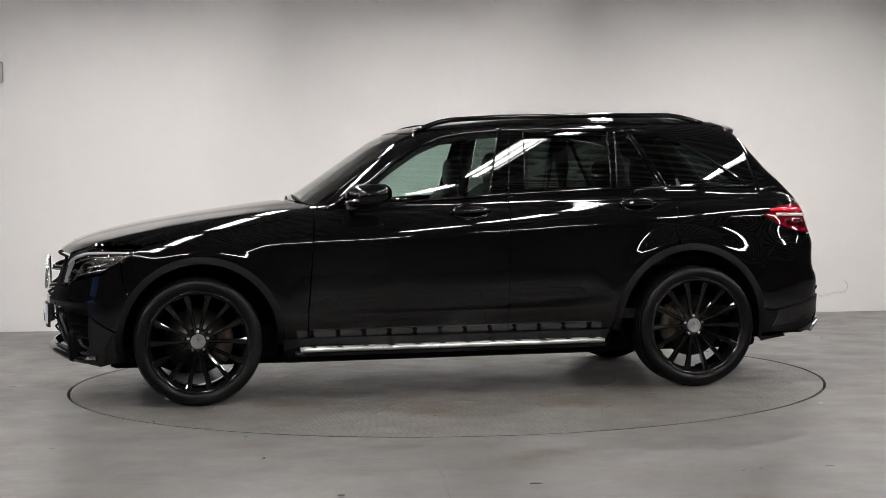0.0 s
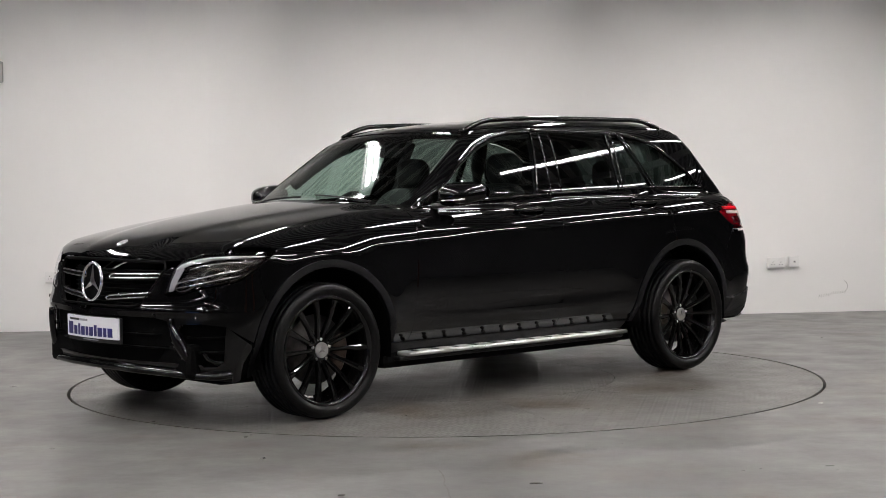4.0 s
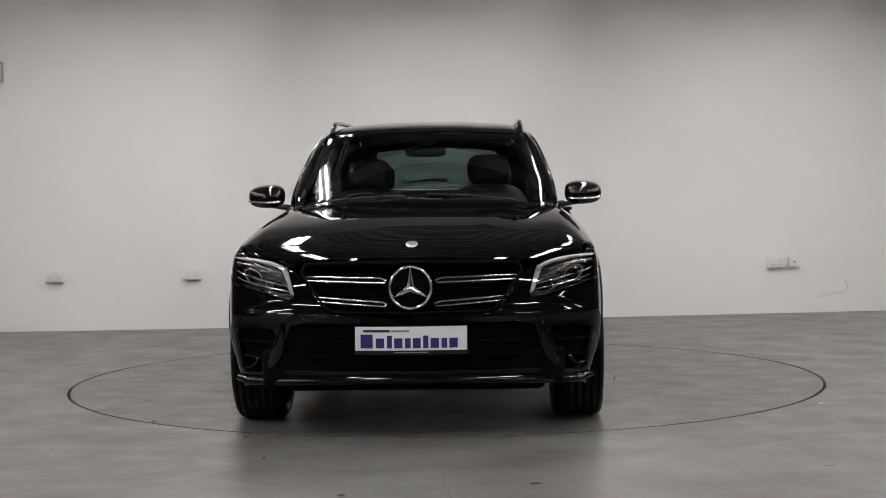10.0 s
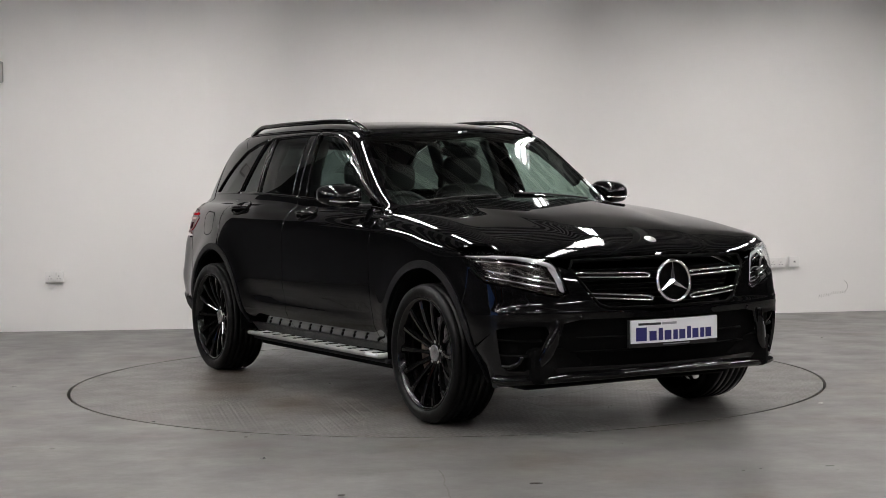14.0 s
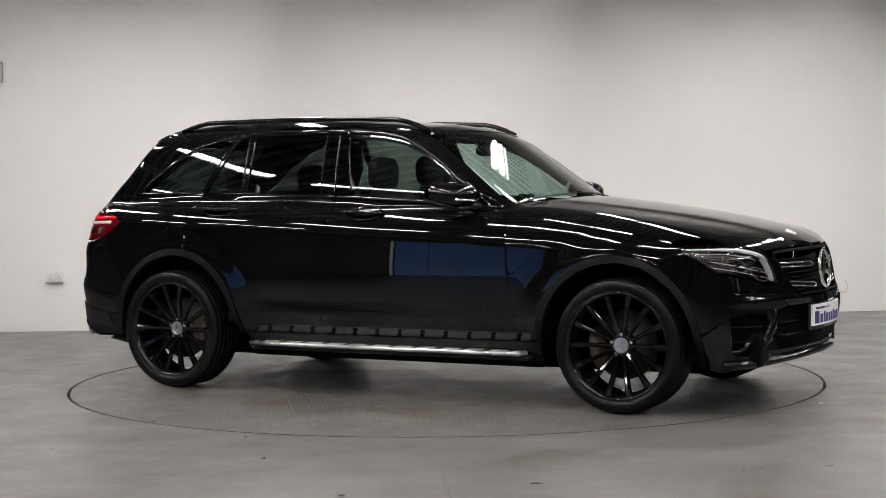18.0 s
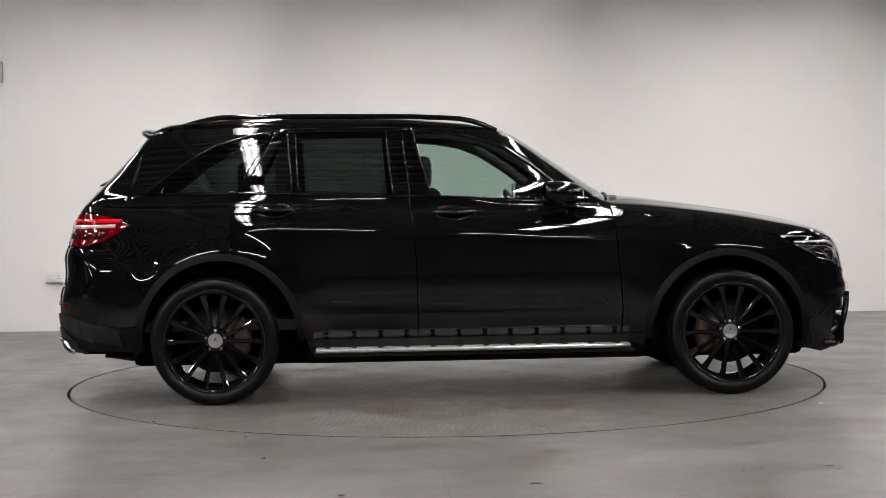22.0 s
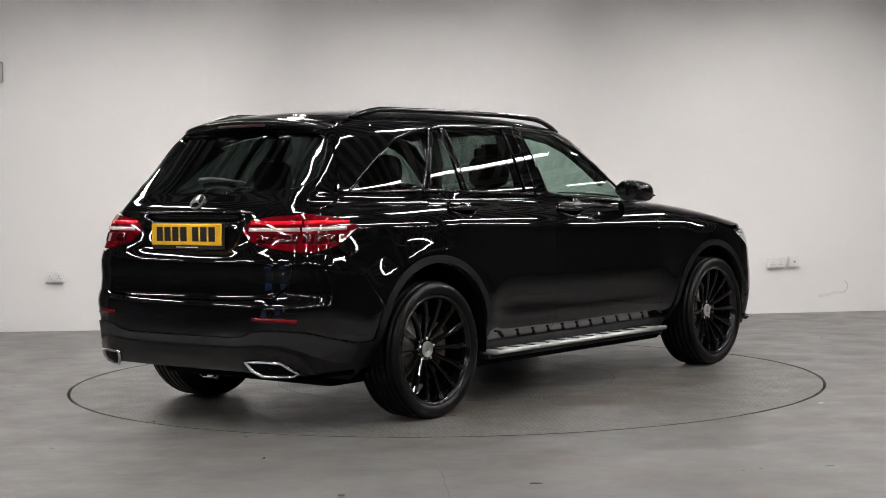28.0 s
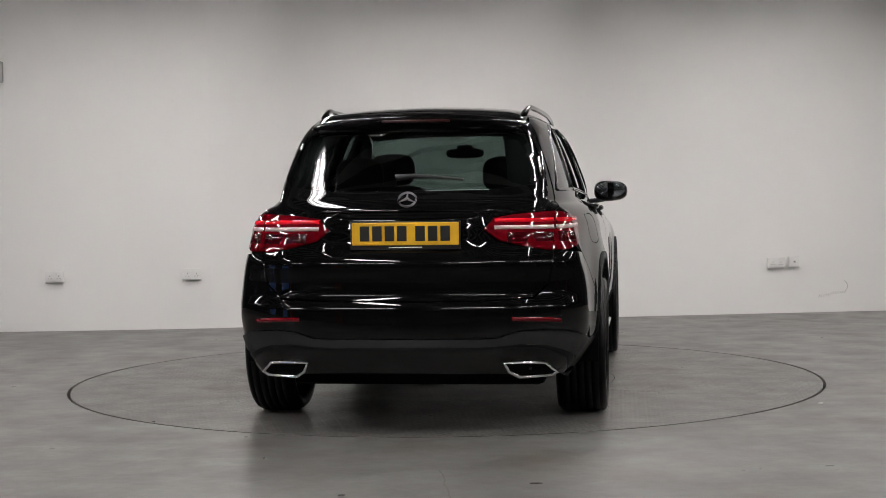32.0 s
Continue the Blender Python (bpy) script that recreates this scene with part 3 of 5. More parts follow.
def panel(name, poly, axis, material, parent, label="", off=0.0, depth=0.014, step=0.05, mirror=False, flange=True):
    """A sheet-metal or glass panel: a 2D outline laid on the envelope, edges turned in."""
    poly = densify(poly, step * 0.6)
    bm = bmesh.new()
    bm.faces.new([bm.verts.new((u, v, 0)) for u, v in poly])
    us, vs = [p[0] for p in poly], [p[1] for p in poly]
    for k, (lo, hi) in enumerate(((min(us), max(us)), (min(vs), max(vs)))):
        c = math.floor(lo / step) * step + step
        while c < hi:
            no = (1, 0, 0) if k == 0 else (0, 1, 0)
            co = (c, 0, 0) if k == 0 else (0, c, 0)
            bmesh.ops.bisect_plane(bm, geom=bm.verts[:] + bm.edges[:] + bm.faces[:], dist=1e-5, plane_co=co, plane_no=no)
            c += step
    bmesh.ops.remove_doubles(bm, verts=bm.verts, dist=2e-5)
    bm.verts.ensure_lookup_table()
    p = place_on(axis, [(v.co.x, v.co.y) for v in bm.verts])
    nor = normals_at(p)
    p = p + nor * off
    if mirror:
        p, nor = p * (1, -1, 1), nor * (1, -1, 1)
    for v, q in zip(bm.verts, p):
        v.co = q
    normal_of = list(map(tuple, nor))
    bm.normal_update()
    f = max(bm.faces, key=lambda f: f.calc_area())
    if f.normal.dot(Vector(normal_of[f.verts[0].index])) < 0:
        bmesh.ops.reverse_faces(bm, faces=bm.faces)
    bm.verts.index_update()
    if flange:
        edges = [e for e in bm.edges if e.is_boundary]
        ring = {}
        for e in edges:
            for v in e.verts:
                if v not in ring:
                    q = Vector(normal_of[v.index])
                    ring[v] = bm.verts.new(v.co - q * depth)
                    normal_of.append(tuple(q))
        for e in edges:
            lp = e.link_loops[0]
            a, b = lp.vert, lp.link_loop_next.vert
            bm.faces.new((b, a, ring[a], ring[b]))
    me = bpy.data.meshes.new(name)
    bm.to_mesh(me)
    bm.free()
    me.materials.append(material)
    me.shade_smooth()
    me.normals_split_custom_set_from_vertices(normal_of)
    ob = new(name, me)
    ob.parent = parent
    if label:
        ob["label"] = label
    return ob


def pair(name, poly, axis, material, parent, label="", **kw):
    return [panel(name, poly, axis, material, parent, label, mirror=m, **kw) for m in (False, True)]


def ribbon(name, path, axis, width, material, parent, label="", proud=0.006, off=0.0, mirror=False, closed=False, step=0.03):
    """A rounded moulding along a 2D path on the envelope."""
    path = densify(path, step, closed)
    n = len(path)
    rows = []
    pts2 = [Vector(p) for p in path]
    cross = [(-0.5, -0.004), (-0.42, proud * 0.7), (0.0, proud), (0.42, proud * 0.7), (0.5, -0.004)]
    for u, h in cross:
        row = []
        for i in range(n):
            d = (pts2[(i + 1) % n] - pts2[i - 1]) if closed else pts2[min(i + 1, n - 1)] - pts2[max(i - 1, 0)]
            d.normalize()
            w = width[i * len(width) // n] if isinstance(width, (list, tuple)) else width
            row.append((pts2[i].x - d.y * u * w, pts2[i].y + d.x * u * w))
        p = place_on(axis, row)
        rows.append(p + normals_at(p) * (h + off))
    bm = bmesh.new()
    vs = [[bm.verts.new(q * ((1, -1, 1) if mirror else (1, 1, 1))) for q in r] for r in rows]
    for r in range(len(cross) - 1):
        for i in range(n if closed else n - 1):
            j = (i + 1) % n
            bm.faces.new((vs[r][i], vs[r][j], vs[r + 1][j], vs[r + 1][i]))
    if not closed:
        bm.faces.new([v[0] for v in vs])
        bm.faces.new([v[-1] for v in vs][::-1])
    bmesh.ops.recalc_face_normals(bm, faces=bm.faces)
    return part(name, bm, material, parent, label)


def ribbons(name, path, axis, width, material, parent, label="", **kw):
    return [ribbon(name, path, axis, width, material, parent, label, mirror=m, **kw) for m in (False, True)]


def arc(cx, cz, r, a0, a1, n=16):
    """Points of a circle in the side view, degrees counted from +x upwards."""
    return [(cx + r * math.cos(radians(a0 + (a1 - a0) * i / n)), cz + r * math.sin(radians(a0 + (a1 - a0) * i / n))) for i in range(n + 1)]


# ---------------------------------------------------------------- the car
BELT = [(0.72, 1.068), (0.3, 1.098), (-0.231, 1.128), (-0.60, 1.143), (-0.978, 1.155), (-1.305, 1.162), (-1.845, 1.155)]
DLO_TOP = [(0.66, 1.115), (0.457, 1.222), (0.331, 1.318), (0.172, 1.420), (0.03, 1.476), (-0.116, 1.503), (-0.33, 1.519), (-0.6, 1.522), (-0.9, 1.517),
           (-1.097, 1.505), (-1.272, 1.482), (-1.431, 1.438), (-1.586, 1.352), (-1.735, 1.250), (-1.845, 1.170)]
EDGE = [(0.80, 0.725), (0.69, 0.708), (0.45, 0.655), (0.25, 0.607), (0.10, 0.590), (-0.3, 0.585), (-0.7, 0.585), (-1.2, 0.570), (-1.6, 0.540), (-1.84, 0.505)]
FEND = [(0.735, 1.080), (0.85, 1.035), (1.0, 1.002), (1.2, 0.972), (1.5, 0.925), (1.72, 0.879)]
LAMP = [("x", 1.725, 0.872), ("y", 0.82, 0.876), ("y", 0.70, 0.862), ("y", 0.618, 0.838), ("y", 0.585, 0.79), ("y", 0.562, 0.705), ("y", 0.553, 0.672),
        ("y", 0.58, 0.660), ("y", 0.66, 0.674), ("y", 0.75, 0.702), ("x", 1.955, 0.738), ("x", 1.85, 0.802)]
TAIL = [("x", -1.895, 0.992), ("x", -2.0, 1.040), ("y", 0.72, 1.060), ("y", 0.56, 1.050), ("y", 0.43, 1.030), ("y", 0.385, 0.990), ("y", 0.43, 0.905),
        ("y", 0.60, 0.880), ("y", 0.76, 0.880), ("x", -2.05, 0.905)]
FA, RA = (1.420, 0.356), (-1.408, 0.372)


def ends(pts, end):
    return [X(a, b, end) if k == "x" else Y(a, b, end) for k, a, b in pts]


def side_of_top(path):
    return [(q[0], q[2]) for q in place_on("top", path)]


def turn_of(p3, end):
    c, s = (FC, 1) if end == "front" else (RC, -1)
    return [(math.atan2(q[1], s * (q[0] - c)), q[2]) for q in p3]


def both(half):
    """Half outline from the centre line, closed over the other side."""
    return half + [(-u, v) for u, v in half[::-1] if u > 1e-4]


def inside(poly, m):
    """An outline drawn in by m metres."""
    n = len(poly)
    area = sum(poly[i - 1][0] * poly[i][1] - poly[i][0] * poly[i - 1][1] for i in range(n))
    s = 1 if area > 0 else -1
    out = []
    for i in range(n):
        a, b, c = Vector(poly[i - 1]), Vector(poly[i]), Vector(poly[(i + 1) % n])
        d1, d2 = (b - a).normalized(), (c - b).normalized()
        q = Vector((-(d1.y + d2.y), d1.x + d2.x))
        q.normalize()
        k = max(0.5, q.dot(Vector((-d1.y, d1.x))))
        out.append(tuple(b + q * (s * m / k)))
    return out


def car_shell(car):
    fd = [(0.772, 1.064), (0.787, 0.93), (0.822, 0.5), (0.822, 0.352), (-0.312, 0.352), (-0.318, 0.72), (-0.332, 1.0), (-0.352, 1.133), (-0.231, 1.128), (0.3, 1.098), (0.72, 1.068)]
    fdoor = pair("front_door", fd, "side", M_PAINT, car, "gloss black door skin", step=0.035)
    rd = [(-0.318, 0.352), (-0.324, 0.72), (-0.338, 1.0), (-0.358, 1.133), (-0.60, 1.143), (-0.978, 1.155), (-1.298, 1.162), (-1.336, 1.045), (-1.332, 0.888)]
    rd += arc(*RA, 0.458, 79, 3, 18) + [(-0.950, 0.352)]
    rdoor = pair("rear_door", rd, "side", M_PAINT, car, "gloss black door skin", step=0.035)
    fen = FEND + [(1.842, 0.797), (1.832, 0.70)] + arc(*FA, 0.458, 33, 178, 26) + [(0.964, 0.352), (0.830, 0.352), (0.830, 0.5), (0.795, 0.93), (0.780, 1.064)]
    pair("front_fender", fen, "side", M_PAINT, car, "gloss black wing panel", step=0.03)
    # cant rail and A-pillar
    edge_side = side_of_top(EDGE)
    seam_top = edge_side[8]
    outer = edge_side[:9]
    low = [q for q in DLO_TOP if q[0] > -1.44]
    pair("cant_rail", [(0.745, 1.078)] + outer + low[::-1] + [(0.725, 1.072)], "side", M_PAINT, car, "gloss black roof rail and A-pillar panel")
    # rear quarter
    q3 = place_on("top", EDGE[8:])
    quarter = turn_of(q3, "rear")
    quarter += [Y(0.600, 1.42, "rear"), Y(0.655, 1.28, "rear"), Y(0.695, 1.12, "rear"), Y(0.715, 1.068, "rear")]
    quarter += [X(-2.0, 1.046, "rear"), X(-1.888, 0.993, "rear"), X(-2.045, 0.898, "rear"), X(-2.0, 0.862, "rear"), X(-1.905, 0.76, "rear")]
    quarter += [X(a, b, "rear") for a, b in arc(*RA, 0.458, 150, 82, 14)]
    quarter += [X(a, b, "rear") for a, b in ((-1.338, 0.90), (-1.342, 1.045), (-1.304, 1.160), (-1.850, 1.152), (-1.735, 1.250), (-1.586, 1.352), (-1.431, 1.438))]
    pair("rear_quarter", quarter, "rear", M_PAINT, car, "gloss black rear quarter panel", step=0.028)
    # bonnet
    b3 = [tuple(q[:2]) for q in place_on("side", FEND)]
    nose = place_on("front", [Y(y, z, "front") for y, z in ((0.80, 0.876), (0.70, 0.862), (0.60, 0.840), (0.52, 0.843), (0.3, 0.848), (0.0, 0.850))])
    half = [(0.938, 0.0), (0.893, 0.4), (0.807, 0.62)] + [(a, b - 0.004) for a, b in b3] + [(q[0], q[1]) for q in nose]
    poly = half + [(a, -b) for a, b in half[::-1] if b > 1e-4]
    bonnet = panel("bonnet", poly, "top", M_PAINT, car, "gloss black bonnet")
    cow = [(0.868, 0.0), (0.832, 0.4), (0.757, 0.68), (0.776, 0.715), (0.807, 0.63), (0.891, 0.4), (0.933, 0.0)]
    pair("cowl", cow, "top", M_PLASTIC, car, "black plastic scuttle", off=-0.012)
    # roof and spoiler
    half = [(0.243, 0.0), (0.217, 0.35), (0.169, 0.585)] + [(a, b - 0.003) for a, b in EDGE[5:]] + [(-1.86, 0.3), (-1.865, 0.0)]
    poly = half + [(a, -b) for a, b in half[::-1] if b > 1e-4]
    panel("roof", poly, "top", M_PAINT, car, "gloss black roof")
    bm = bmesh.new()
    rows = []
    for i in range(25):
        y = -0.540 + 0.045 * i
        e = (abs(y) / 0.54) ** 6
        t = -1.905 + 0.15 * y * y + 0.055 * e
        zt = 1.545 - 0.13 * y * y - 0.008 * e
        pr = [(-1.70, place_on("top", [(-1.70, y)])[0][2] + 0.002), (-1.80, place_on("top", [(-1.80, y)])[0][2] + 0.003), (t + 0.03, zt + 0.006), (t, zt - 0.006), (t + 0.004, zt - 0.022), (t + 0.03, zt - 0.05), (t + 0.055, zt - 0.085)]
        rows.append([bm.verts.new((a, y, b)) for a, b in pr])
    for i in range(24):
        for j in range(6):
            bm.faces.new((rows[i][j], rows[i + 1][j], rows[i + 1][j + 1], rows[i][j + 1]))
    bm.faces.new(rows[0][::-1])
    bm.faces.new(rows[-1])
    bmesh.ops.recalc_face_normals(bm, faces=bm.faces)
    sp = part("roof_spoiler", bm, M_PAINT, car, "gloss black roof spoiler")
    bm = box(bmesh.new(), -1.903, -1.885, -0.17, 0.17, 1.505, 1.519, 0.004)
    part("brake_light", bm, M_BRAKE, sp, "dark red high brake lamp")
    # windscreen and rear glass
    half = [(0.228, 0.0), (0.202, 0.35), (0.154, 0.575), (0.25, 0.595), (0.45, 0.643), (0.69, 0.696), (0.756, 0.700), (0.821, 0.45), (0.865, 0.0)]
    poly = half + [(a, -b) for a, b in half[::-1] if b > 1e-4]
    ws = panel("windscreen", poly, "top", M_GLASS, car, "green-tinted laminated windscreen", off=-0.004, flange=False)
    ws.visible_shadow = False
    half = ends([("y", 0.0, 1.462), ("y", 0.3, 1.458), ("y", 0.565, 1.44), ("y", 0.612, 1.33), ("y", 0.632, 1.24), ("y", 0.60, 1.192), ("y", 0.40, 1.170), ("y", 0.0, 1.166)], "rear")
    half[0], half[-1] = (0.0, half[0][1]), (0.0, half[-1][1])
    rg = panel("rear_window", both(half), "rear", M_REARGLASS, car, "dark privacy glass tailgate window", off=-0.003, flange=False)
    rg.visible_shadow = False
    # tailgate, a U round the glass
    inner = ends([("y", 0.0, 1.162), ("y", 0.40, 1.166), ("y", 0.605, 1.187), ("y", 0.638, 1.24), ("y", 0.618, 1.33), ("y", 0.570, 1.442)], "rear")
    outer = ends([("y", 0.595, 1.42), ("y", 0.650, 1.28), ("y", 0.690, 1.12), ("y", 0.710, 1.070), ("y", 0.56, 1.058), ("y", 0.417, 1.040), ("y", 0.362, 0.978), ("y", 0.437, 0.919),
                  ("y", 0.60, 0.884), ("y", 0.70, 0.871), ("y", 0.675, 0.72), ("y", 0.61, 0.660), ("y", 0.35, 0.648), ("y", 0.0, 0.646)], "rear")
    poly = [(u, v) for u, v in inner] + outer + [(-u, v) for u, v in outer[::-1] if u > 1e-4] + [(-u, v) for u, v in inner[::-1] if u > 1e-4]
    gate = panel("tailgate", poly, "rear", M_PAINT, car, "gloss black tailgate", step=0.025)
    # rear bumper, upper painted and lower unpainted
    half = [(0.0, 0.636)] + ends([("y", 0.35, 0.638), ("y", 0.615, 0.650), ("y", 0.682, 0.715), ("y", 0.708, 0.862), ("y", 0.78, 0.868), ("x", -2.005, 0.855), ("x", -1.91, 0.755)], "rear")
    half += [X(a, b, "rear") for a, b in arc(*RA, 0.458, 151.5, 171, 6)]
    half += ends([("x", -1.95, 0.430), ("x", -2.08, 0.455), ("y", 0.76, 0.498), ("y", 0.60, 0.506), ("y", 0.52, 0.498), ("y", 0.44, 0.470), ("y", 0.36, 0.466), ("y", 0.2, 0.466)], "rear") + [(0.0, 0.466)]
    rb = panel("rear_bumper", both(half), "rear", M_PAINT, car, "gloss black rear bumper", step=0.03)
    half = [(0.0, 0.462)] + ends([("y", 0.2, 0.462), ("y", 0.36, 0.462), ("y", 0.445, 0.466), ("y", 0.523, 0.494), ("y", 0.60, 0.502), ("y", 0.76, 0.494), ("x", -2.08, 0.451), ("x", -1.95, 0.426)], "rear")
    half += [X(a, b, "rear") for a, b in arc(*RA, 0.458, 172, 190, 5)]
    half += ends([("x", -1.90, 0.238), ("x", -2.06, 0.262), ("y", 0.78, 0.282), ("y", 0.62, 0.297), ("y", 0.3, 0.305)], "rear") + [(0.0, 0.305)]
    ra = panel("rear_apron", both(half), "rear", M_CLAD, car, "matt black lower bumper with exhaust trims", off=0.006, depth=0.05)
    half = [(0.0, 0.412)] + ends([("y", 0.2, 0.414), ("y", 0.42, 0.418), ("y", 0.55, 0.424), ("y", 0.66, 0.415), ("y", 0.745, 0.372), ("y", 0.740, 0.292), ("y", 0.62, 0.296), ("y", 0.40, 0.302)], "rear") + [(0.0, 0.302)]
    top = [(0.0, 0.461)] + ends([("y", 0.36, 0.461), ("y", 0.445, 0.465), ("y", 0.523, 0.493), ("y", 0.60, 0.501), ("y", 0.76, 0.493), ("x", -2.08, 0.450), ("x", -1.96, 0.427)], "rear")
    low = [(0.0, 0.424)] + ends([("y", 0.36, 0.424), ("y", 0.46, 0.430), ("y", 0.55, 0.438), ("y", 0.66, 0.430), ("y", 0.75, 0.400), ("x", -2.06, 0.345), ("x", -1.95, 0.330)], "rear")
    band = top + low[::-1]
    panel("bumper_trim", band + [(-u, v) for u, v in low[1:]] + [(-u, v) for u, v in top[1:][::-1]], "rear", M_PLASTIC, ra, "matt grey-black band along the bumper", off=0.010, depth=0.012)
    panel("diffuser", both(half), "rear", M_GLOSS, ra, "gloss black diffuser panel", off=0.012, depth=0.03)
    # front bumper with lower intake and side vents cut out
    hole = ends([("y", 0.20, 0.550), ("y", 0.50, 0.550), ("y", 0.580, 0.535), ("y", 0.598, 0.48), ("y", 0.650, 0.335), ("y", 0.60, 0.318)], "front") + [(0.0, 0.318)]
    vent = ends([("x", 2.02, 0.510), ("y", 0.76, 0.525), ("y", 0.66, 0.520), ("y", 0.645, 0.490), ("y", 0.712, 0.325), ("y", 0.74, 0.303), ("y", 0.80, 0.305), ("x", 2.02, 0.33)], "front")
    top = [(0.0004, 0.584)] + ends([("y", 0.2, 0.585), ("y", 0.365, 0.590), ("y", 0.41, 0.608), ("y", 0.530, 0.775), ("y", 0.578, 0.800), ("y", 0.552, 0.705), ("y", 0.543, 0.668), ("y", 0.575, 0.650), ("y", 0.665, 0.664), ("y", 0.75, 0.692), ("x", 1.950, 0.727), ("x", 1.848, 0.790), ("x", 1.840, 0.70)], "front")
    down = [X(a, b, "front") for a, b in arc(*FA, 0.458, 32, 8, 6)]
    down2 = [X(a, b, "front") for a, b in arc(*FA, 0.458, 6, -14, 6)]
    bot = ends([("x", 1.96, 0.225), ("y", 0.82, 0.232), ("y", 0.6, 0.262), ("y", 0.3, 0.285)], "front") + [(0.0, 0.290)]
    half = top + down + [vent[0]] + vent[1:] + [(vent[0][0], vent[0][1] - 0.001)] + down2 + bot
    full = half + [(-u, v) for u, v in half[::-1] if u > 1e-3]
    full += [(-0.0004, 0.546)] + [(-u, v) for u, v in hole[:-1]] + [hole[-1]] + hole[:-1][::-1] + [(0.0004, 0.546)]
    fb = panel("front_bumper", full, "front", M_PAINT, car, "gloss black front bumper", step=0.03)
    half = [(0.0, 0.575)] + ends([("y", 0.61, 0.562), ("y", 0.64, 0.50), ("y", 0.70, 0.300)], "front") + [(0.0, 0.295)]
    # near-black sheets behind the openings carry the shade of their depth
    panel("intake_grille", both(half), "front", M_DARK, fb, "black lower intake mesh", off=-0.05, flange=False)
    pair("vent_backing", [(u, v) for u, v in inside(vent, -0.01)], "front", M_DARK, fb, "black sheet standing for the shade in the vent", off=-0.045, flange=False)
    for k in range(2):
        z = 0.385 + 0.07 * k
        ribbon("intake_bar", [(a, z) for a in np.linspace(-0.50 + 0.03 * k, 0.50 - 0.03 * k, 19)], "front", 0.010, M_DARK, fb, off=-0.038)
    for k in range(2):
        z = 0.375 + 0.075 * k
        ribbons("vent_fin", ends([("y", 0.705 - 0.03 * k, z), ("y", 0.75, z), ("y", 0.80, z + 0.002), ("x", 2.0, z + 0.004)], "front"), "front", 0.012, M_DARK, fb, proud=0.008, off=-0.028)
    wing = ends([("y", 0.612, 0.548), ("y", 0.612, 0.515), ("y", 0.626, 0.46), ("y", 0.652, 0.39), ("y", 0.692, 0.318)], "front")
    ribbons("bumper_wing", wing, "front", [0.012, 0.026, 0.040, 0.050, 0.054, 0.052, 0.046, 0.034, 0.018], M_PAINT, fb, "gloss black bumper blade", proud=0.020, step=0.012)
    scoop = ends([("y", 0.755, 0.375), ("y", 0.765, 0.345), ("y", 0.80, 0.325), ("y", 0.85, 0.330), ("y", 0.872, 0.372)], "front")
    ribbons("vent_scoop", scoop, "front", 0.022, M_GLOSS, fb, "gloss black curved vent insert", proud=0.014, off=-0.022, step=0.01)
    lip = ends([("y", 0.2, 0.288), ("y", 0.45, 0.280), ("y", 0.65, 0.272), ("y", 0.80, 0.268), ("x", 1.98, 0.275)], "front")
    ribbon("front_splitter", [(-u, v) for u, v in lip[::-1]] + [(0, 0.290)] + lip, "front", 0.034, M_PAINT, fb, "gloss black splitter blade", proud=0.032)
    # grille
    half = [(0.0, 0.842)] + ends([("y", 0.3, 0.840), ("y", 0.515, 0.834), ("y", 0.535, 0.79), ("y", 0.41, 0.615), ("y", 0.365, 0.595)], "front") + [(0.0, 0.590)]
    # near-black backing sheet: the shade behind the louvres put into its colour
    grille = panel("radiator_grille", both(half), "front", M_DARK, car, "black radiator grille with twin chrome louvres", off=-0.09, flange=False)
    frame2 = both([(0.0, 0.836)] + ends([("y", 0.3, 0.834), ("y", 0.505, 0.828), ("y", 0.524, 0.79), ("y", 0.405, 0.622), ("y", 0.36, 0.603)], "front") + [(0.0, 0.598)])
    ribbon("grille_frame", frame2, "front", 0.012, M_DARK, grille, closed=True, off=-0.012, proud=0.012)
    for k in range(9):
        z = 0.622 + 0.024 * k
        w = 0.37 + 0.155 * (z - 0.6) / 0.2
        a = Y(min(w, 0.515), z, "front")[0]
        ribbon("grille_slat", [(q, z) for q in np.linspace(-a, a, 15)], "front", 0.008, M_DARK, grille, off=-0.08)
    for s in (1, -1):
        for z0, z1, w0, w1 in ((0.750, 0.759, 0.115, 0.505), (0.640, 0.664, 0.112, 0.482)):
            p = [(s * u, v) for u, v in ends([("y", w0, z0), ("y", (w0 + w1) / 2, (z0 + z1) / 2 + 0.002), ("y", w1, z1)], "front")]
            ribbon("louvre", p, "front", 0.028, M_DARK, grille, off=-0.018, proud=0.010)
            loop = [(s * u, v) for u, v in ends([("y", w0 + 0.01, z0 - 0.011), ("y", w1 - 0.012, z1 - 0.010), ("y", w1, z1), ("y", w1 - 0.012, z1 + 0.010), ("y", w0 + 0.03, z0 + 0.011), ("y", w0, z0)], "front")]
            ribbon("louvre_edge", loop, "front", 0.008, M_CHROME, grille, "chrome louvre edge", off=-0.008, proud=0.004, closed=True)
    # claddings and sill
    for c, r0, r1, a0, a1, s in ((FA, 0.424, 0.462, -14, 184, 1), (RA, 0.424, 0.462, -4, 190, 1)):
        ring = arc(*c, r1, a0, a1, 40) + arc(*c, r0, a1, a0, 40)
        pair("arch_cladding", ring, "side", M_CLAD, car, "matt black wheel arch cladding", off=0.008, depth=0.035)
    sill = [(0.975, 0.346), (-0.935, 0.346), (-0.90, 0.24), (0.945, 0.24)]
    pair("sill_cladding", sill, "side", M_PLASTIC, car, "matt black sill cladding", off=0.004, depth=0.05)
    return fdoor, rdoor, gate, rb, ra, fb, grille, bonnet


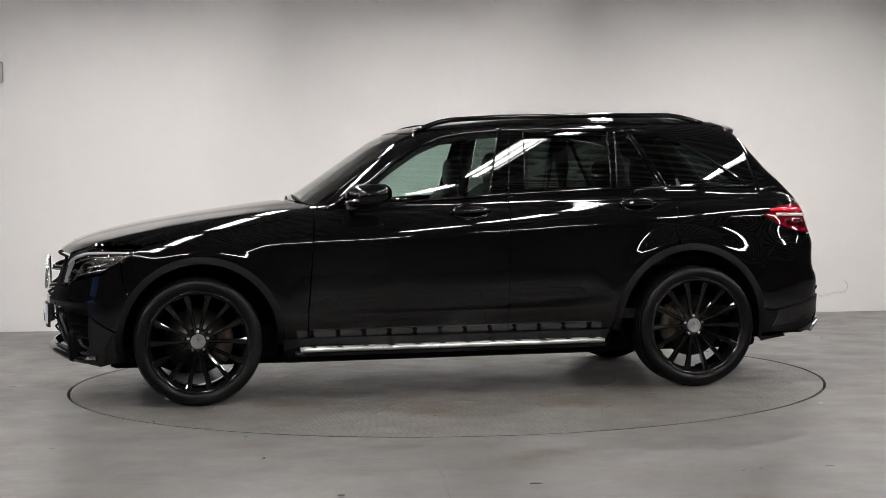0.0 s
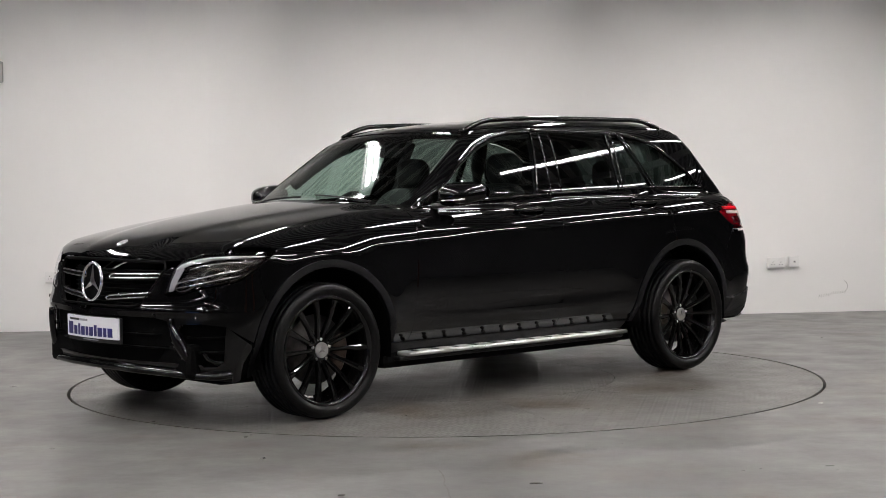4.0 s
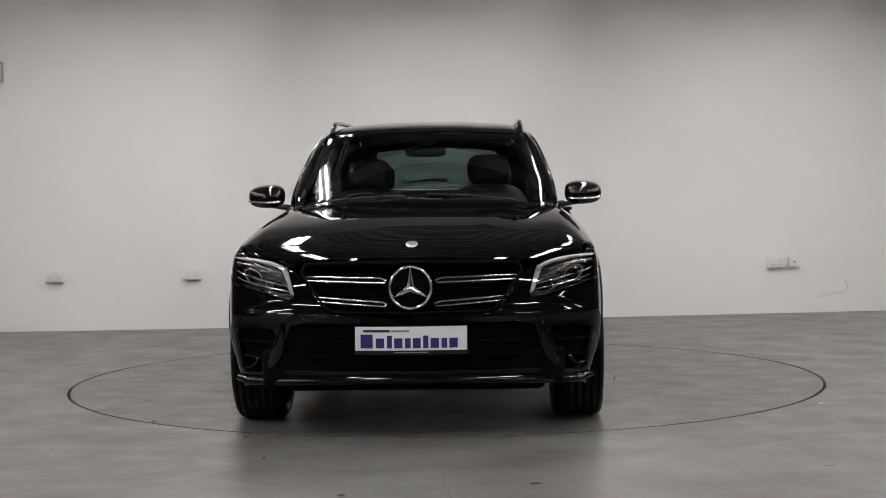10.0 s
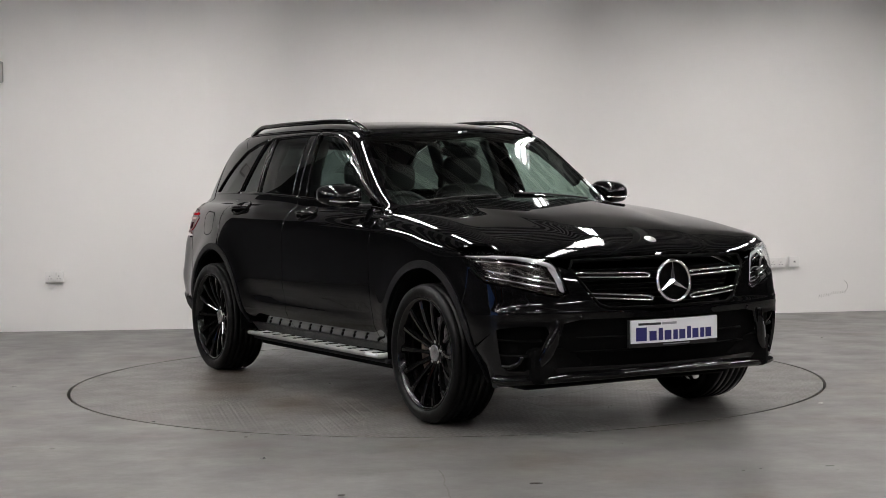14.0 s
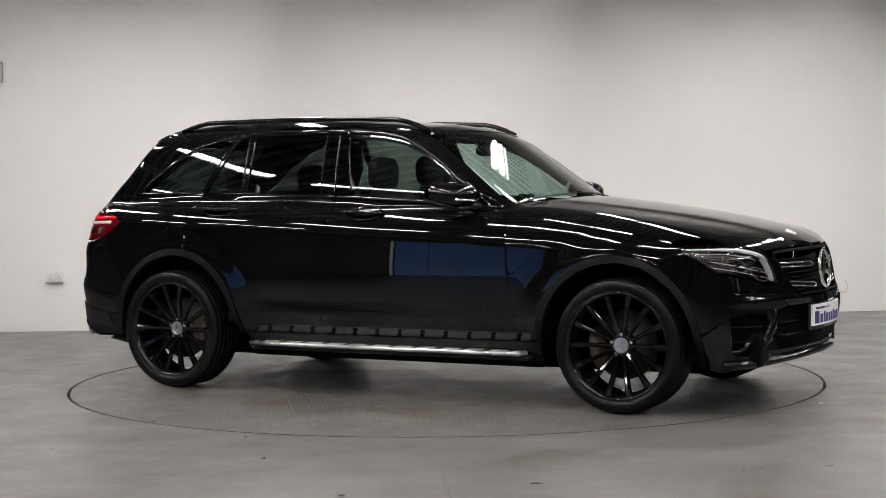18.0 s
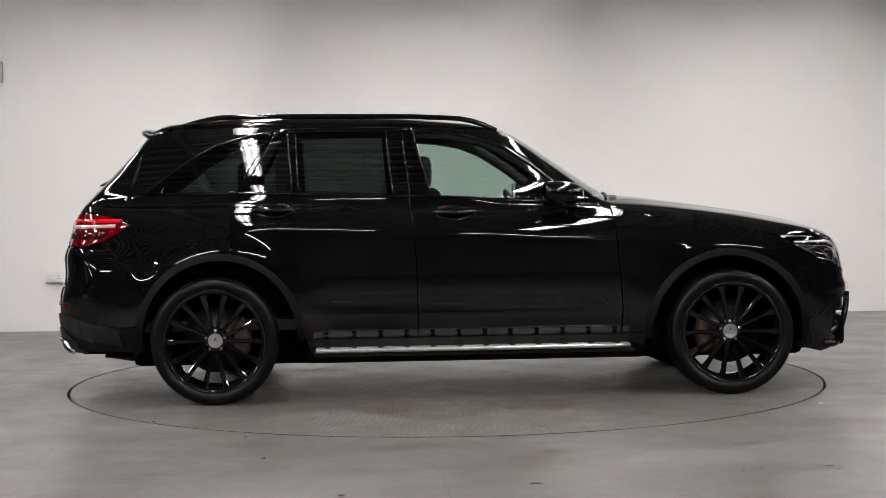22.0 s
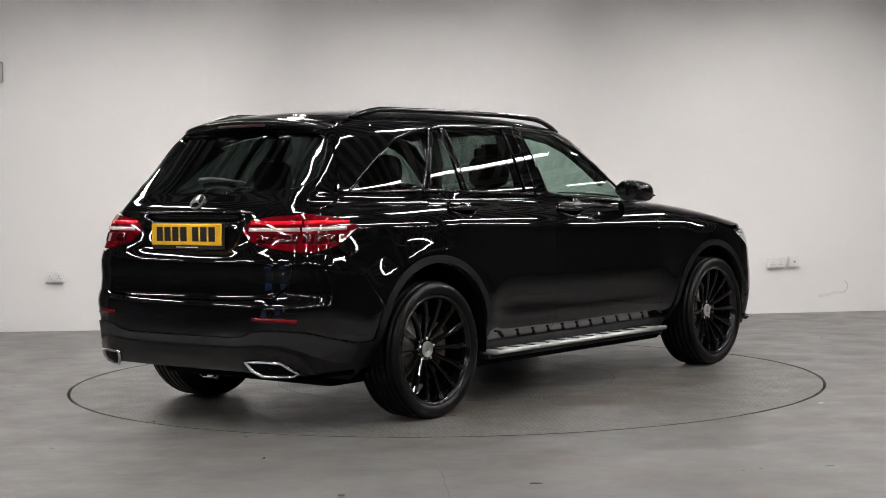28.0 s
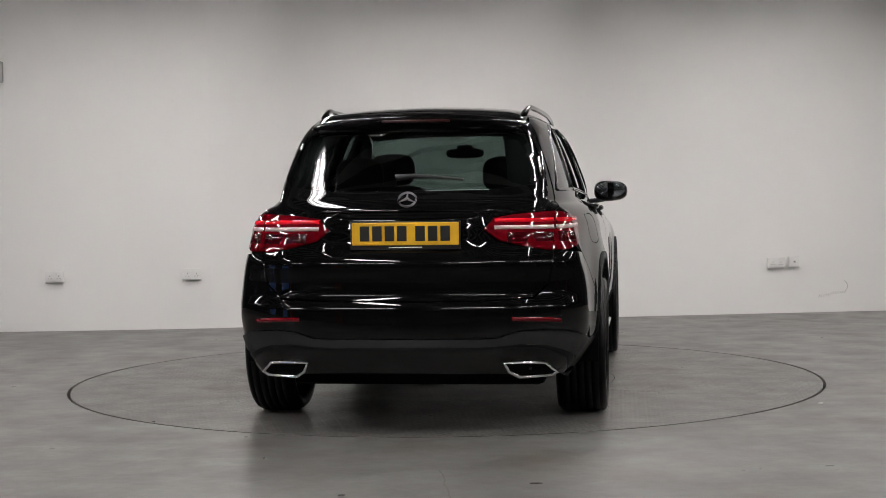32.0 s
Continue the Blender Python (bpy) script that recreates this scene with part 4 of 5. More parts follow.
def car_windows(car, fdoor, rdoor):
    fg = [(0.60, 1.078), (0.44, 1.205), (0.325, 1.300), (0.166, 1.402), (0.02, 1.460), (-0.12, 1.487), (-0.318, 1.502), (-0.225, 1.128), (0.3, 1.100)]
    rgl = [(-0.482, 1.507), (-0.95, 1.503), (-0.985, 1.502), (-0.968, 1.157), (-0.60, 1.145), (-0.446, 1.140)]
    rq = [(-1.035, 1.500), (-1.095, 1.494), (-1.280, 1.166), (-1.005, 1.160)]
    qg = [(-1.135, 1.486), (-1.272, 1.466), (-1.425, 1.424), (-1.575, 1.340), (-1.725, 1.240), (-1.810, 1.168), (-1.320, 1.166)]
    for i in range(2):
        m = i == 1
        for name, poly, mt, par, lab in (("front_window", fg, M_GLASS, fdoor[i], "green-tinted side glass"), ("rear_window_pane", rgl, M_PRIVACY, rdoor[i], "dark privacy glass"),
                                         ("corner_pane", rq, M_PRIVACY, rdoor[i], "dark privacy glass"), ("quarter_window", qg, M_PRIVACY, car, "dark privacy glass quarter light")):
            g = panel(name, poly, "side", mt, par, lab, mirror=m, off=-0.006, flange=False)
            g.visible_shadow = False
        # black window surrounds
        ribbon("window_frame", [(0.655, 1.098), (0.45, 1.215), (0.328, 1.311), (0.169, 1.412), (0.025, 1.469), (-0.118, 1.496), (-0.338, 1.511)], "side", 0.020, M_GLOSS, fdoor[i], mirror=m)
        ribbon("window_frame", [(-0.352, 1.512), (-0.6, 1.515), (-0.95, 1.511), (-1.03, 1.508), (-1.098, 1.499)], "side", 0.020, M_GLOSS, rdoor[i], mirror=m)
        panel("pillar_cover", [(-0.328, 1.506), (-0.385, 1.508), (-0.346, 1.134), (-0.235, 1.129)], "side", M_GLOSS, fdoor[i], "gloss black B-pillar cover", mirror=m)
        panel("pillar_cover", [(-0.391, 1.508), (-0.474, 1.508), (-0.440, 1.139), (-0.352, 1.135)], "side", M_GLOSS, rdoor[i], "gloss black B-pillar cover", mirror=m)
        panel("divider_bar", [(-0.990, 1.504), (-1.030, 1.502), (-1.000, 1.158), (-0.972, 1.156)], "side", M_GLOSS, rdoor[i], mirror=m)
        panel("divider_bar", [(-1.100, 1.500), (-1.130, 1.492), (-1.312, 1.166), (-1.284, 1.165)], "side", M_GLOSS, rdoor[i], mirror=m)
        for seal in ([(-0.326, 1.504), (-0.236, 1.134)], [(-0.388, 1.506), (-0.349, 1.138)]):
            ribbon("window_seal", seal, "side", 0.007, M_GLOSS, fdoor[i], mirror=m, proud=0.005)
        for seal in ([(-0.476, 1.506), (-0.443, 1.143)], [(-0.988, 1.502), (-0.970, 1.160)], [(-1.032, 1.500), (-1.002, 1.163)], [(-1.099, 1.496), (-1.283, 1.169)], [(-1.131, 1.488), (-1.314, 1.170)]):
            ribbon("window_seal", seal, "side", 0.007, M_GLOSS, rdoor[i], mirror=m, proud=0.005)
        ribbon("belt_moulding", [(0.72, 1.066), (0.3, 1.097), (-0.231, 1.127), (-0.345, 1.132)], "side", 0.018, M_GLOSS, fdoor[i], "gloss black belt moulding", mirror=m)
        ribbon("belt_moulding", [(-0.355, 1.133), (-0.60, 1.142), (-0.978, 1.155), (-1.30, 1.162)], "side", 0.018, M_GLOSS, rdoor[i], "gloss black belt moulding", mirror=m)
        ribbon("quarter_trim", [(-1.135, 1.500), (-1.272, 1.477), (-1.428, 1.434), (-1.580, 1.348), (-1.73, 1.247), (-1.838, 1.163), (-1.72, 1.160), (-1.315, 1.163)], "side", 0.016, M_GLOSS, car, "gloss black quarter window trim", mirror=m)
        panel("mirror_sail", [(0.715, 1.074), (0.60, 1.078), (0.56, 1.118), (0.60, 1.135), (0.655, 1.105)], "side", M_GLOSS, fdoor[i], mirror=m)


def wheel(name, car, x, z, s):
    """A 20-inch style multi-spoke wheel with its tyre and brake; s: +1 left, -1 right."""
    w = new(name)
    w.parent = car
    w.location = (x, -0.016 * s, z)
    w["label"] = "gloss black multi-spoke alloy wheel with low-profile tyre"
    R, rim = 0.351, 0.283
    yo, yi = 0.948, 0.700
    prof = [(rim - 0.010, yi + 0.02), (rim + 0.02, yi - 0.002), (0.325, yi - 0.006), (0.342, yi + 0.012), (R - 0.003, yi + 0.03)]
    for k in range(5):
        a = yi + 0.032 + 0.0372 * k
        prof += [(R, a), (R, a + 0.029), (R - 0.008, a + 0.031), (R - 0.008, a + 0.036)]
    prof += [(R - 0.003, yo - 0.028), (0.341, yo - 0.012), (0.327, yo - 0.002), (0.308, yo), (rim + 0.012, yo - 0.004), (rim + 0.004, yo - 0.010), (rim - 0.010, yo - 0.02)]
    bm = lathe(bmesh.new(), [(a, b * s) for a, b in prof], 72)
    bmesh.ops.recalc_face_normals(bm, faces=bm.faces)
    part("tyre", bm, M_RUBBER, w, "black low-profile tyre")
    bm = lathe(bmesh.new(), [(a, b * s) for a, b in [(rim - 0.004, 0.71), (rim - 0.02, 0.72), (rim - 0.035, 0.76), (rim - 0.035, 0.88), (rim - 0.022, 0.915), (rim - 0.016, 0.933), (rim - 0.006, 0.940), (rim + 0.003, 0.936), (rim + 0.004, 0.925)]], 72)
    bmesh.ops.recalc_face_normals(bm, faces=bm.faces)
    part("rim", bm, M_RIM, w, "gloss black rim")
    # fourteen spokes sharing one mesh
    bm = bmesh.new()
    sec = []
    for r, y, hw, d in ((0.045, 0.868, 0.011, 0.03), (0.09, 0.885, 0.0105, 0.03), (0.16, 0.908, 0.0110, 0.028), (0.225, 0.921, 0.0145, 0.026), (0.262, 0.924, 0.019, 0.022)):
        sec.append([bm.verts.new((r, (y + h) * s, u)) for u, h in ((-hw, -d), (-hw, -0.006), (-hw * 0.45, 0), (hw * 0.45, 0), (hw, -0.006), (hw, -d))])
    for i in range(len(sec) - 1):
        for j in range(6):
            bm.faces.new((sec[i][j], sec[i][(j + 1) % 6], sec[i + 1][(j + 1) % 6], sec[i + 1][j]))
    bmesh.ops.recalc_face_normals(bm, faces=bm.faces)
    first = part("spoke", bm, M_RIM, w, smooth=False)
    for k in range(1, 14):
        ob = new("spoke", first.data)
        ob.parent = w
        ob.rotation_euler = (0, -2 * math.pi * k / 14, 0)
    bm = lathe(bmesh.new(), [(a, b * s) for a, b in [(0.075, 0.835), (0.072, 0.868), (0.045, 0.872), (0.0365, 0.872)]], 36)
    part("hub", bm, M_RIM, w)
    bm = lathe(bmesh.new(), [(a, b * s) for a, b in [(0.041, 0.868), (0.041, 0.877), (0.037, 0.879), (0.033, 0.877), (0.0005, 0.877)]], 30)
    part("hub_cap", bm, M_CAP, w, "silver hub cap")
    bm = bmesh.new()
    for k in range(3):
        a = radians(90 + 120 * k)
        d, q = Vector((math.cos(a), 0, math.sin(a))), Vector((-math.sin(a), 0, math.cos(a)))
        c = Vector((0, 0.8785 * s, 0))
        bm.faces.new([bm.verts.new(p) for p in (c + d * 0.028, c + q * 0.005 + d * 0.003 + Vector((0, 0.001 * s, 0)), c - q * 0.005 + d * 0.003 + Vector((0, 0.001 * s, 0)))])
    part("cap_emblem", bm, M_CHROME, w, smooth=False)
    for k in range(5):
        a = radians(18 + 72 * k)
        part("wheel_bolt", lathe(bmesh.new(), [(0.009, 0.862 * s), (0.009, 0.872 * s), (0.0005, 0.874 * s)], 8, center=(0.056 * math.cos(a), 0, 0.056 * math.sin(a))), M_SATIN, w)
    br = 0.180
    bm = lathe(bmesh.new(), [(a, b * s) for a, b in [(0.06, 0.80), (br, 0.80), (br, 0.825), (0.095, 0.825), (0.09, 0.845), (0.05, 0.845)]], 48)
    part("brake_disc", bm, M_STEEL, w, "worn steel brake disc")
    bm = bmesh.new()
    sg = 1 if x > 0 else -1
    sec = []
    for i in range(9):
        a = radians(90 + sg * 90 - 32 + 8 * i + 8)
        sec.append([bm.verts.new((r * math.cos(a), y * s, r * math.sin(a))) for r, y in ((0.105, 0.848), (0.178, 0.850), (0.196, 0.835), (0.196, 0.78), (0.105, 0.78))])
    for i in range(8):
        for j in range(5):
            bm.faces.new((sec[i][j], sec[i][(j + 1) % 5], sec[i + 1][(j + 1) % 5], sec[i + 1][j]))
    bm.faces.new(sec[0])
    bm.faces.new(sec[-1][::-1])
    bmesh.ops.recalc_face_normals(bm, faces=bm.faces)
    part("brake_caliper", bm, M_IRON, w, "rusty brown brake caliper")
    return w


def car_under(car):
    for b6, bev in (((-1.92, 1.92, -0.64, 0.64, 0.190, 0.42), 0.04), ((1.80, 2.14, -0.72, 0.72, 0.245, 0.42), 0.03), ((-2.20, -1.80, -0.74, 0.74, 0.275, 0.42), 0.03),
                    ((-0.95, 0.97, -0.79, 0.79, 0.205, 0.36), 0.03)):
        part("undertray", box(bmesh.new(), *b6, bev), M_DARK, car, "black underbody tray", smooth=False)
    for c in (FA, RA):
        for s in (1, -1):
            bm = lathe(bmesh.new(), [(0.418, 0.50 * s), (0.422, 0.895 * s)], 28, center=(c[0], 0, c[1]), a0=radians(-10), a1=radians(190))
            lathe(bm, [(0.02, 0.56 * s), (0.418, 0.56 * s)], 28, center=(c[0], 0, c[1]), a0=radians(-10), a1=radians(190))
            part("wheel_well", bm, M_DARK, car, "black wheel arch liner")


def build_car():
    car = new("car")
    tagged(car, "gloss black five-door SUV with privacy glass, parked on the turntable", "car")
    fdoor, rdoor, gate, rb, ra, fb, grille, bonnet = car_shell(car)
    car_windows(car, fdoor, rdoor)
    wheel("front_wheel", car, AXLE, 0.351, 1)
    wheel("front_wheel", car, AXLE, 0.351, -1)
    wheel("rear_wheel", car, -AXLE, 0.351, 1)
    wheel("rear_wheel", car, -AXLE, 0.351, -1)
    car_under(car)
    car_details(car, fdoor, rdoor, gate, rb, ra, fb, grille, bonnet)
    car_cabin(car)
    return car


def blob(bm, c, size, power=0.75, nu=20, nv=12, flat_back=None):
    """A rounded-box form."""
    rows = []
    f = lambda q: math.copysign(abs(q) ** power, q)
    for j in range(nv + 1):
        b = -math.pi / 2 + math.pi * j / nv
        row = []
        for i in range(nu):
            a = 2 * math.pi * i / nu
            x, y, z = f(math.cos(b)) * f(math.cos(a)), f(math.cos(b)) * f(math.sin(a)), f(math.sin(b))
            if flat_back is not None and x < flat_back:
                x = flat_back
            row.append(bm.verts.new((c[0] + size[0] * x, c[1] + size[1] * y, c[2] + size[2] * z)))
        rows.append(row)
    for j in range(nv):
        for i in range(nu):
            k = (i + 1) % nu
            bm.faces.new((rows[j][i], rows[j][k], rows[j + 1][k], rows[j + 1][i]))
    bmesh.ops.remove_doubles(bm, verts=bm.verts, dist=1e-4)
    bmesh.ops.recalc_face_normals(bm, faces=bm.faces)
    return bm


def star_emblem(parent, c, r, facing, material, lean=0.0):
    """A ring with three tapered arms, as a plain shape."""
    m = Matrix.Translation(c) @ pose(0, 0, 0, 0, lean, 0)
    bm = bmesh.new()
    lathe(bm, [(r, 0.0), (r * 0.985, 0.010), (r * 0.93, 0.014), (r * 0.87, 0.010), (r * 0.855, 0.0)], 56, "x")
    bm.transform(m)
    part("emblem_ring", bm, material, parent, "chrome ring")
    for k in range(3):
        a = radians(90 + 120 * k)
        d, q = Vector((0, math.cos(a), math.sin(a))), Vector((0, -math.sin(a), math.cos(a)))
        bm = bmesh.new()
        tip, o = d * r * 0.92, Vector((0, 0, 0))
        w = r * 0.155
        vs = [bm.verts.new(p) for p in (tip, o + q * w + d * w * 0.3, o - q * w + d * w * 0.3, Vector((0.016 * facing, 0, 0)), tip + Vector((0.006 * facing, 0, 0)))]
        for t3 in ((0, 1, 4), (4, 1, 3), (3, 2, 4), (4, 2, 0), (1, 2, 3), (0, 2, 1)):
            bm.faces.new([vs[i] for i in t3])
        bmesh.ops.recalc_face_normals(bm, faces=bm.faces)
        bm.transform(m)
        part("emblem_arm", bm, material, parent, smooth=False)


def curved_slab(x0, x1, y0, y1, z0, z1, bend, n=10):
    """A thin plate whose ends sweep back by bend * y * y."""
    bm = bmesh.new()
    rows = []
    for i in range(n + 1):
        y = y0 + (y1 - y0) * i / n
        d = bend * y * y
        rows.append([bm.verts.new((a - d, y, b)) for a, b in ((x0, z0), (x1, z0), (x1, z1), (x0, z1))])
    for a, b in zip(rows[:-1], rows[1:]):
        for k in range(4):
            bm.faces.new((a[k], b[k], b[(k + 1) % 4], a[(k + 1) % 4]))
    bm.faces.new(rows[0])
    bm.faces.new(rows[-1][::-1])
    bmesh.ops.recalc_face_normals(bm, faces=bm.faces)
    return bm


def bars(parent, c, facing, items, material, thick=0.0015):
    """Unreadable print as plain bars: (y offset, z offset, width, height)."""
    for y, z, w, h in items:
        bm = bmesh.new()
        box(bm, c[0] - (0 if facing > 0 else thick), c[0] + (thick if facing > 0 else 0), c[1] + y - w / 2, c[1] + y + w / 2, c[2] + z - h / 2, c[2] + z + h / 2)
        part("print", bm, material, parent, "plain bar of print", smooth=False)


def car_details(car, fdoor, rdoor, gate, rb, ra, fb, grille, bonnet):
    # head lamps
    lamp = ends(LAMP, "front")
    for m in (False, True):
        s = -1 if m else 1
        hl = panel("headlight", inside(lamp, -0.004), "front", M_SMOKED, car, "LED headlight with silver running-light strip under clear lens", off=-0.07, flange=False, mirror=m)
        ln = panel("lens", inside(lamp, 0.003), "front", M_LENS, hl, "clear lamp lens", off=0.001, mirror=m, flange=False)
        ln.visible_shadow = False
        wall = bmesh.new()
        o = place_on("front", densify(lamp, 0.03))
        nn = normals_at(o)
        vs = [[wall.verts.new((q - n2 * d) * (1, s, 1)) for q, n2 in zip(o, nn)] for d in (0.002, 0.075)]
        for i in range(len(o)):
            j = (i + 1) % len(o)
            wall.faces.new((vs[0][i], vs[0][j], vs[1][j], vs[1][i]))
        part("housing", wall, M_GLOSS, hl)
        drl = ends([("x", 1.80, 0.852), ("y", 0.84, 0.855), ("y", 0.76, 0.850), ("y", 0.67, 0.832), ("y", 0.62, 0.812), ("y", 0.595, 0.785)], "front")
        fin = ends([("y", 0.600, 0.815), ("y", 0.622, 0.80), ("y", 0.598, 0.745), ("y", 0.580, 0.690), ("y", 0.564, 0.682), ("y", 0.570, 0.73)], "front")
        panel("light_fin", fin, "front", M_GUIDE, hl, "silver inner fin", off=-0.014, depth=0.02, mirror=m)
        ribbon("running_light", drl, "front", [0.008] * 3 + [0.012] * 3 + [0.018] * 4, M_GUIDE, hl, "silver running-light strip", off=-0.016, proud=0.010, mirror=m)
        ribbon("trim_line", ends([("x", 1.83, 0.832), ("y", 0.82, 0.832), ("y", 0.72, 0.815), ("y", 0.66, 0.795)], "front"), "front", 0.006, M_CHROME, hl, off=-0.03, mirror=m)
        for yc, zc, ry, rz in ((0.652, 0.722, 0.060, 0.032), (0.785, 0.772, 0.050, 0.034)):
            loop = [Y(yc + ry * math.cos(a), zc + rz * math.sin(a) + 0.30 * ry * math.cos(a), "front") for a in np.linspace(0, 2 * math.pi, 22, endpoint=False)]
            ribbon("projector_ring", loop, "front", 0.0035, M_STEEL, hl, "grey projector surround", off=-0.03, proud=0.006, closed=True, mirror=m)
        for (y, z, r) in ((0.650, 0.722, 0.030), (0.785, 0.770, 0.030)):
            p = place_on("front", [Y(y, z, "front")])
            q = p[0] - normals_at(p)[0] * 0.045
            bm = lathe(bmesh.new(), [(r, 0.02), (r * 0.95, 0.024), (r * 0.85, 0.0), (r * 0.7, -0.02)], 28, "x", center=(q[0], q[1] * s, q[2]))
            part("projector", bm, M_SMOKED, hl, "smoked projector bowl")
            bm = lathe(bmesh.new(), [(r * 0.72, -0.01), (r * 0.6, 0.004), (r * 0.3, 0.014), (0.0005, 0.017)], 24, "x", center=(q[0], q[1] * s, q[2]))
            part("projector_lens", bm, M_GLOSS, hl)
        for z0, z1 in ((0.70, 0.76), (0.725, 0.79)):
            ribbon("reflector_blade", ends([("y", 0.60, z0), ("y", 0.70, (z0 + z1) / 2 - 0.012), ("y", 0.80, z1 - 0.02), ("x", 1.93, z1)], "front"), "front", 0.008, M_CHROME, hl, "bright reflector blade", off=-0.028, mirror=m)
        # tail lamps: outer half on the body, inner half on the tailgate
        out = ends([("x", -1.898, 0.992), ("x", -2.0, 1.038), ("y", 0.716, 1.058), ("y", 0.708, 0.97), ("y", 0.704, 0.882), ("y", 0.78, 0.880), ("x", -2.05, 0.905)], "rear")
        inn = ends([("y", 0.707, 1.059), ("y", 0.56, 1.050), ("y", 0.425, 1.032), ("y", 0.374, 0.978), ("y", 0.445, 0.928), ("y", 0.60, 0.893), ("y", 0.696, 0.880), ("y", 0.700, 0.97)], "rear")
        tl = panel("tail_light", out, "rear", M_RED, car, "deep red tail light with pale centre band", off=0.004, mirror=m, depth=0.02)
        tg = panel("tailgate_light", inn, "rear", M_RED, car, "deep red inner tail light with pale centre band", off=0.004, mirror=m, depth=0.02)
        for pr, p0, p1 in ((tl, ("y", 0.714, 0.985), ("x", -1.975, 0.990)), (tg, ("y", 0.425, 0.985), ("y", 0.702, 0.985))):
            path = ends([p0, p1], "rear")
            ribbon("lamp_band", path, "rear", 0.020, M_BAND, pr, "pale silver-pink lamp band", off=0.004, proud=0.003, mirror=m)
            up = ends([(p0[0], p0[1], 1.018), (p1[0], p1[1] + (0.03 if p1[0] == "x" else 0), 1.018)], "rear")
            ribbon("light_guide", up, "rear", 0.020, M_RED_BRIGHT, pr, "bright red light guide", off=0.0045, proud=0.0004, mirror=m)
            dn = ends([(p0[0], p0[1] + (0.06 if p0[1] < 0.5 else 0.01), 0.940), (p1[0], p1[1] + (-0.06 if p1[0] == "x" else 0), 0.938)], "rear")
            ribbon("light_guide", dn, "rear", 0.052, M_LOWRED, pr, "dark red lower lens", off=0.0045, proud=0.0004, mirror=m)
        rp = ends([("y", 0.51, 0.556), ("y", 0.62, 0.553), ("y", 0.735, 0.545)], "rear")
        ribbon("rear_reflector", rp, "rear", 0.022, M_RED, rb, "slim red reflector", mirror=m)
        ex = ends([("y", 0.470, 0.353), ("y", 0.56, 0.355), ("y", 0.655, 0.350), ("y", 0.706, 0.306), ("y", 0.680, 0.291), ("y", 0.535, 0.288), ("y", 0.490, 0.318)], "rear")
        # flat near-black sheet paints the shade inside the pipe
        panel("exhaust_opening", ex, "rear", M_DARK, ra, off=0.014, mirror=m, flange=False)
        ribbon("exhaust_trim", ex, "rear", 0.010, M_CHROME, ra, "chrome exhaust trim", off=0.014, proud=0.012, closed=True, mirror=m)
        # door mirror
        dm = new("door_mirror")
        dm.parent = car
        dm.location = (-0.028, -0.006 * s, 0.0)
        dm["label"] = "gloss black door mirror on a short stalk"
        bm = blob(bmesh.new(), (0.535, s * 0.918, 1.140), (0.115, 0.108, 0.066), 0.72, 24, 14, flat_back=-0.82)
        for v in bm.verts:
            t = (v.co.y * s - 0.81) / 0.22
            v.co.z = 1.140 + (v.co.z - 1.140) * (1.06 - 0.18 * t) + 0.012 * (v.co.x - 0.535) / -0.115
            v.co.x -= 0.05 * t * t
        part("mirror_shell", bm, M_PAINT, dm, "gloss black mirror cap")
        bm = lathe(bmesh.new(), [(0.0005, 0.0), (0.9, 0.0), (1.0, 0.05)], 28, "x")
        for v in bm.verts:
            v.co = Vector((0.432 + v.co.x * 0.06 - 0.04 * max(0.0, v.co.y), s * (0.918 + v.co.y * 0.094), 1.150 + v.co.z * 0.052))
        part("mirror_pane", bm, M_MIRROR, dm, "mirror glass")
        bm = bmesh.new()
        tube(bm, [(0.625, s * (0.925 - 0.10), 1.108), (0.64, s * 0.90, 1.105), (0.625, s * 0.965, 1.108), (0.585, s * 1.012, 1.114)], 0.006, 8)
        part("indicator", bm, M_CHROME, dm, "clear indicator strip")
        bm = bmesh.new()
        tube(bm, [(0.60, s * 0.755, 1.072), (0.585, s * 0.83, 1.080), (0.56, s * 0.90, 1.098)], [0.026, 0.022, 0.03], 12, flat=0.7)
        part("stalk", bm, M_PLASTIC, dm, "black mirror stalk")
        # handles
        for door, x0, x1, z in ((fdoor, -0.225, 0.010, 1.040), (rdoor, -1.225, -0.990, 1.066)):
            d = door[1 if m else 0]
            xm = (x0 + x1) / 2
            loop = [(xm + 0.098 * math.cos(a), z - 0.003 + 0.036 * math.sin(a)) for a in np.linspace(0, 2 * math.pi, 28, endpoint=False)]
            panel("handle_recess", loop, "side", M_GLOSS, d, off=0.001, mirror=m, flange=False)
            ribbon("recess_rim", loop, "side", 0.012, M_PAINT, d, off=0.0, proud=0.009, closed=True, mirror=m)
            pts = []
            for k in range(9):
                u = k / 8
                q = place_on("side", [(x0 + (x1 - x0) * u, z + 0.004 - 0.004 * u)])[0]
                pts.append((q[0], s * (q[1] + 0.008 + 0.026 * math.sin(math.pi * u) ** 0.5), q[2]))
            bm = tube(bmesh.new(), pts, [0.009, 0.016, 0.019, 0.020, 0.020, 0.020, 0.019, 0.017, 0.011], 14, flat=0.8)
            part("door_handle", bm, M_PAINT, d, "gloss black door handle")
        # roof rails
        pts = []
        for x in np.linspace(0.16, -1.62, 26):
            y = float(np.interp(x, [-1.62, -1.2, -0.6, 0.16], [0.52, 0.550, 0.562, 0.560]))
            q = place_on("top", [(x, y)])[0]
            u = (0.16 - x) / 1.78
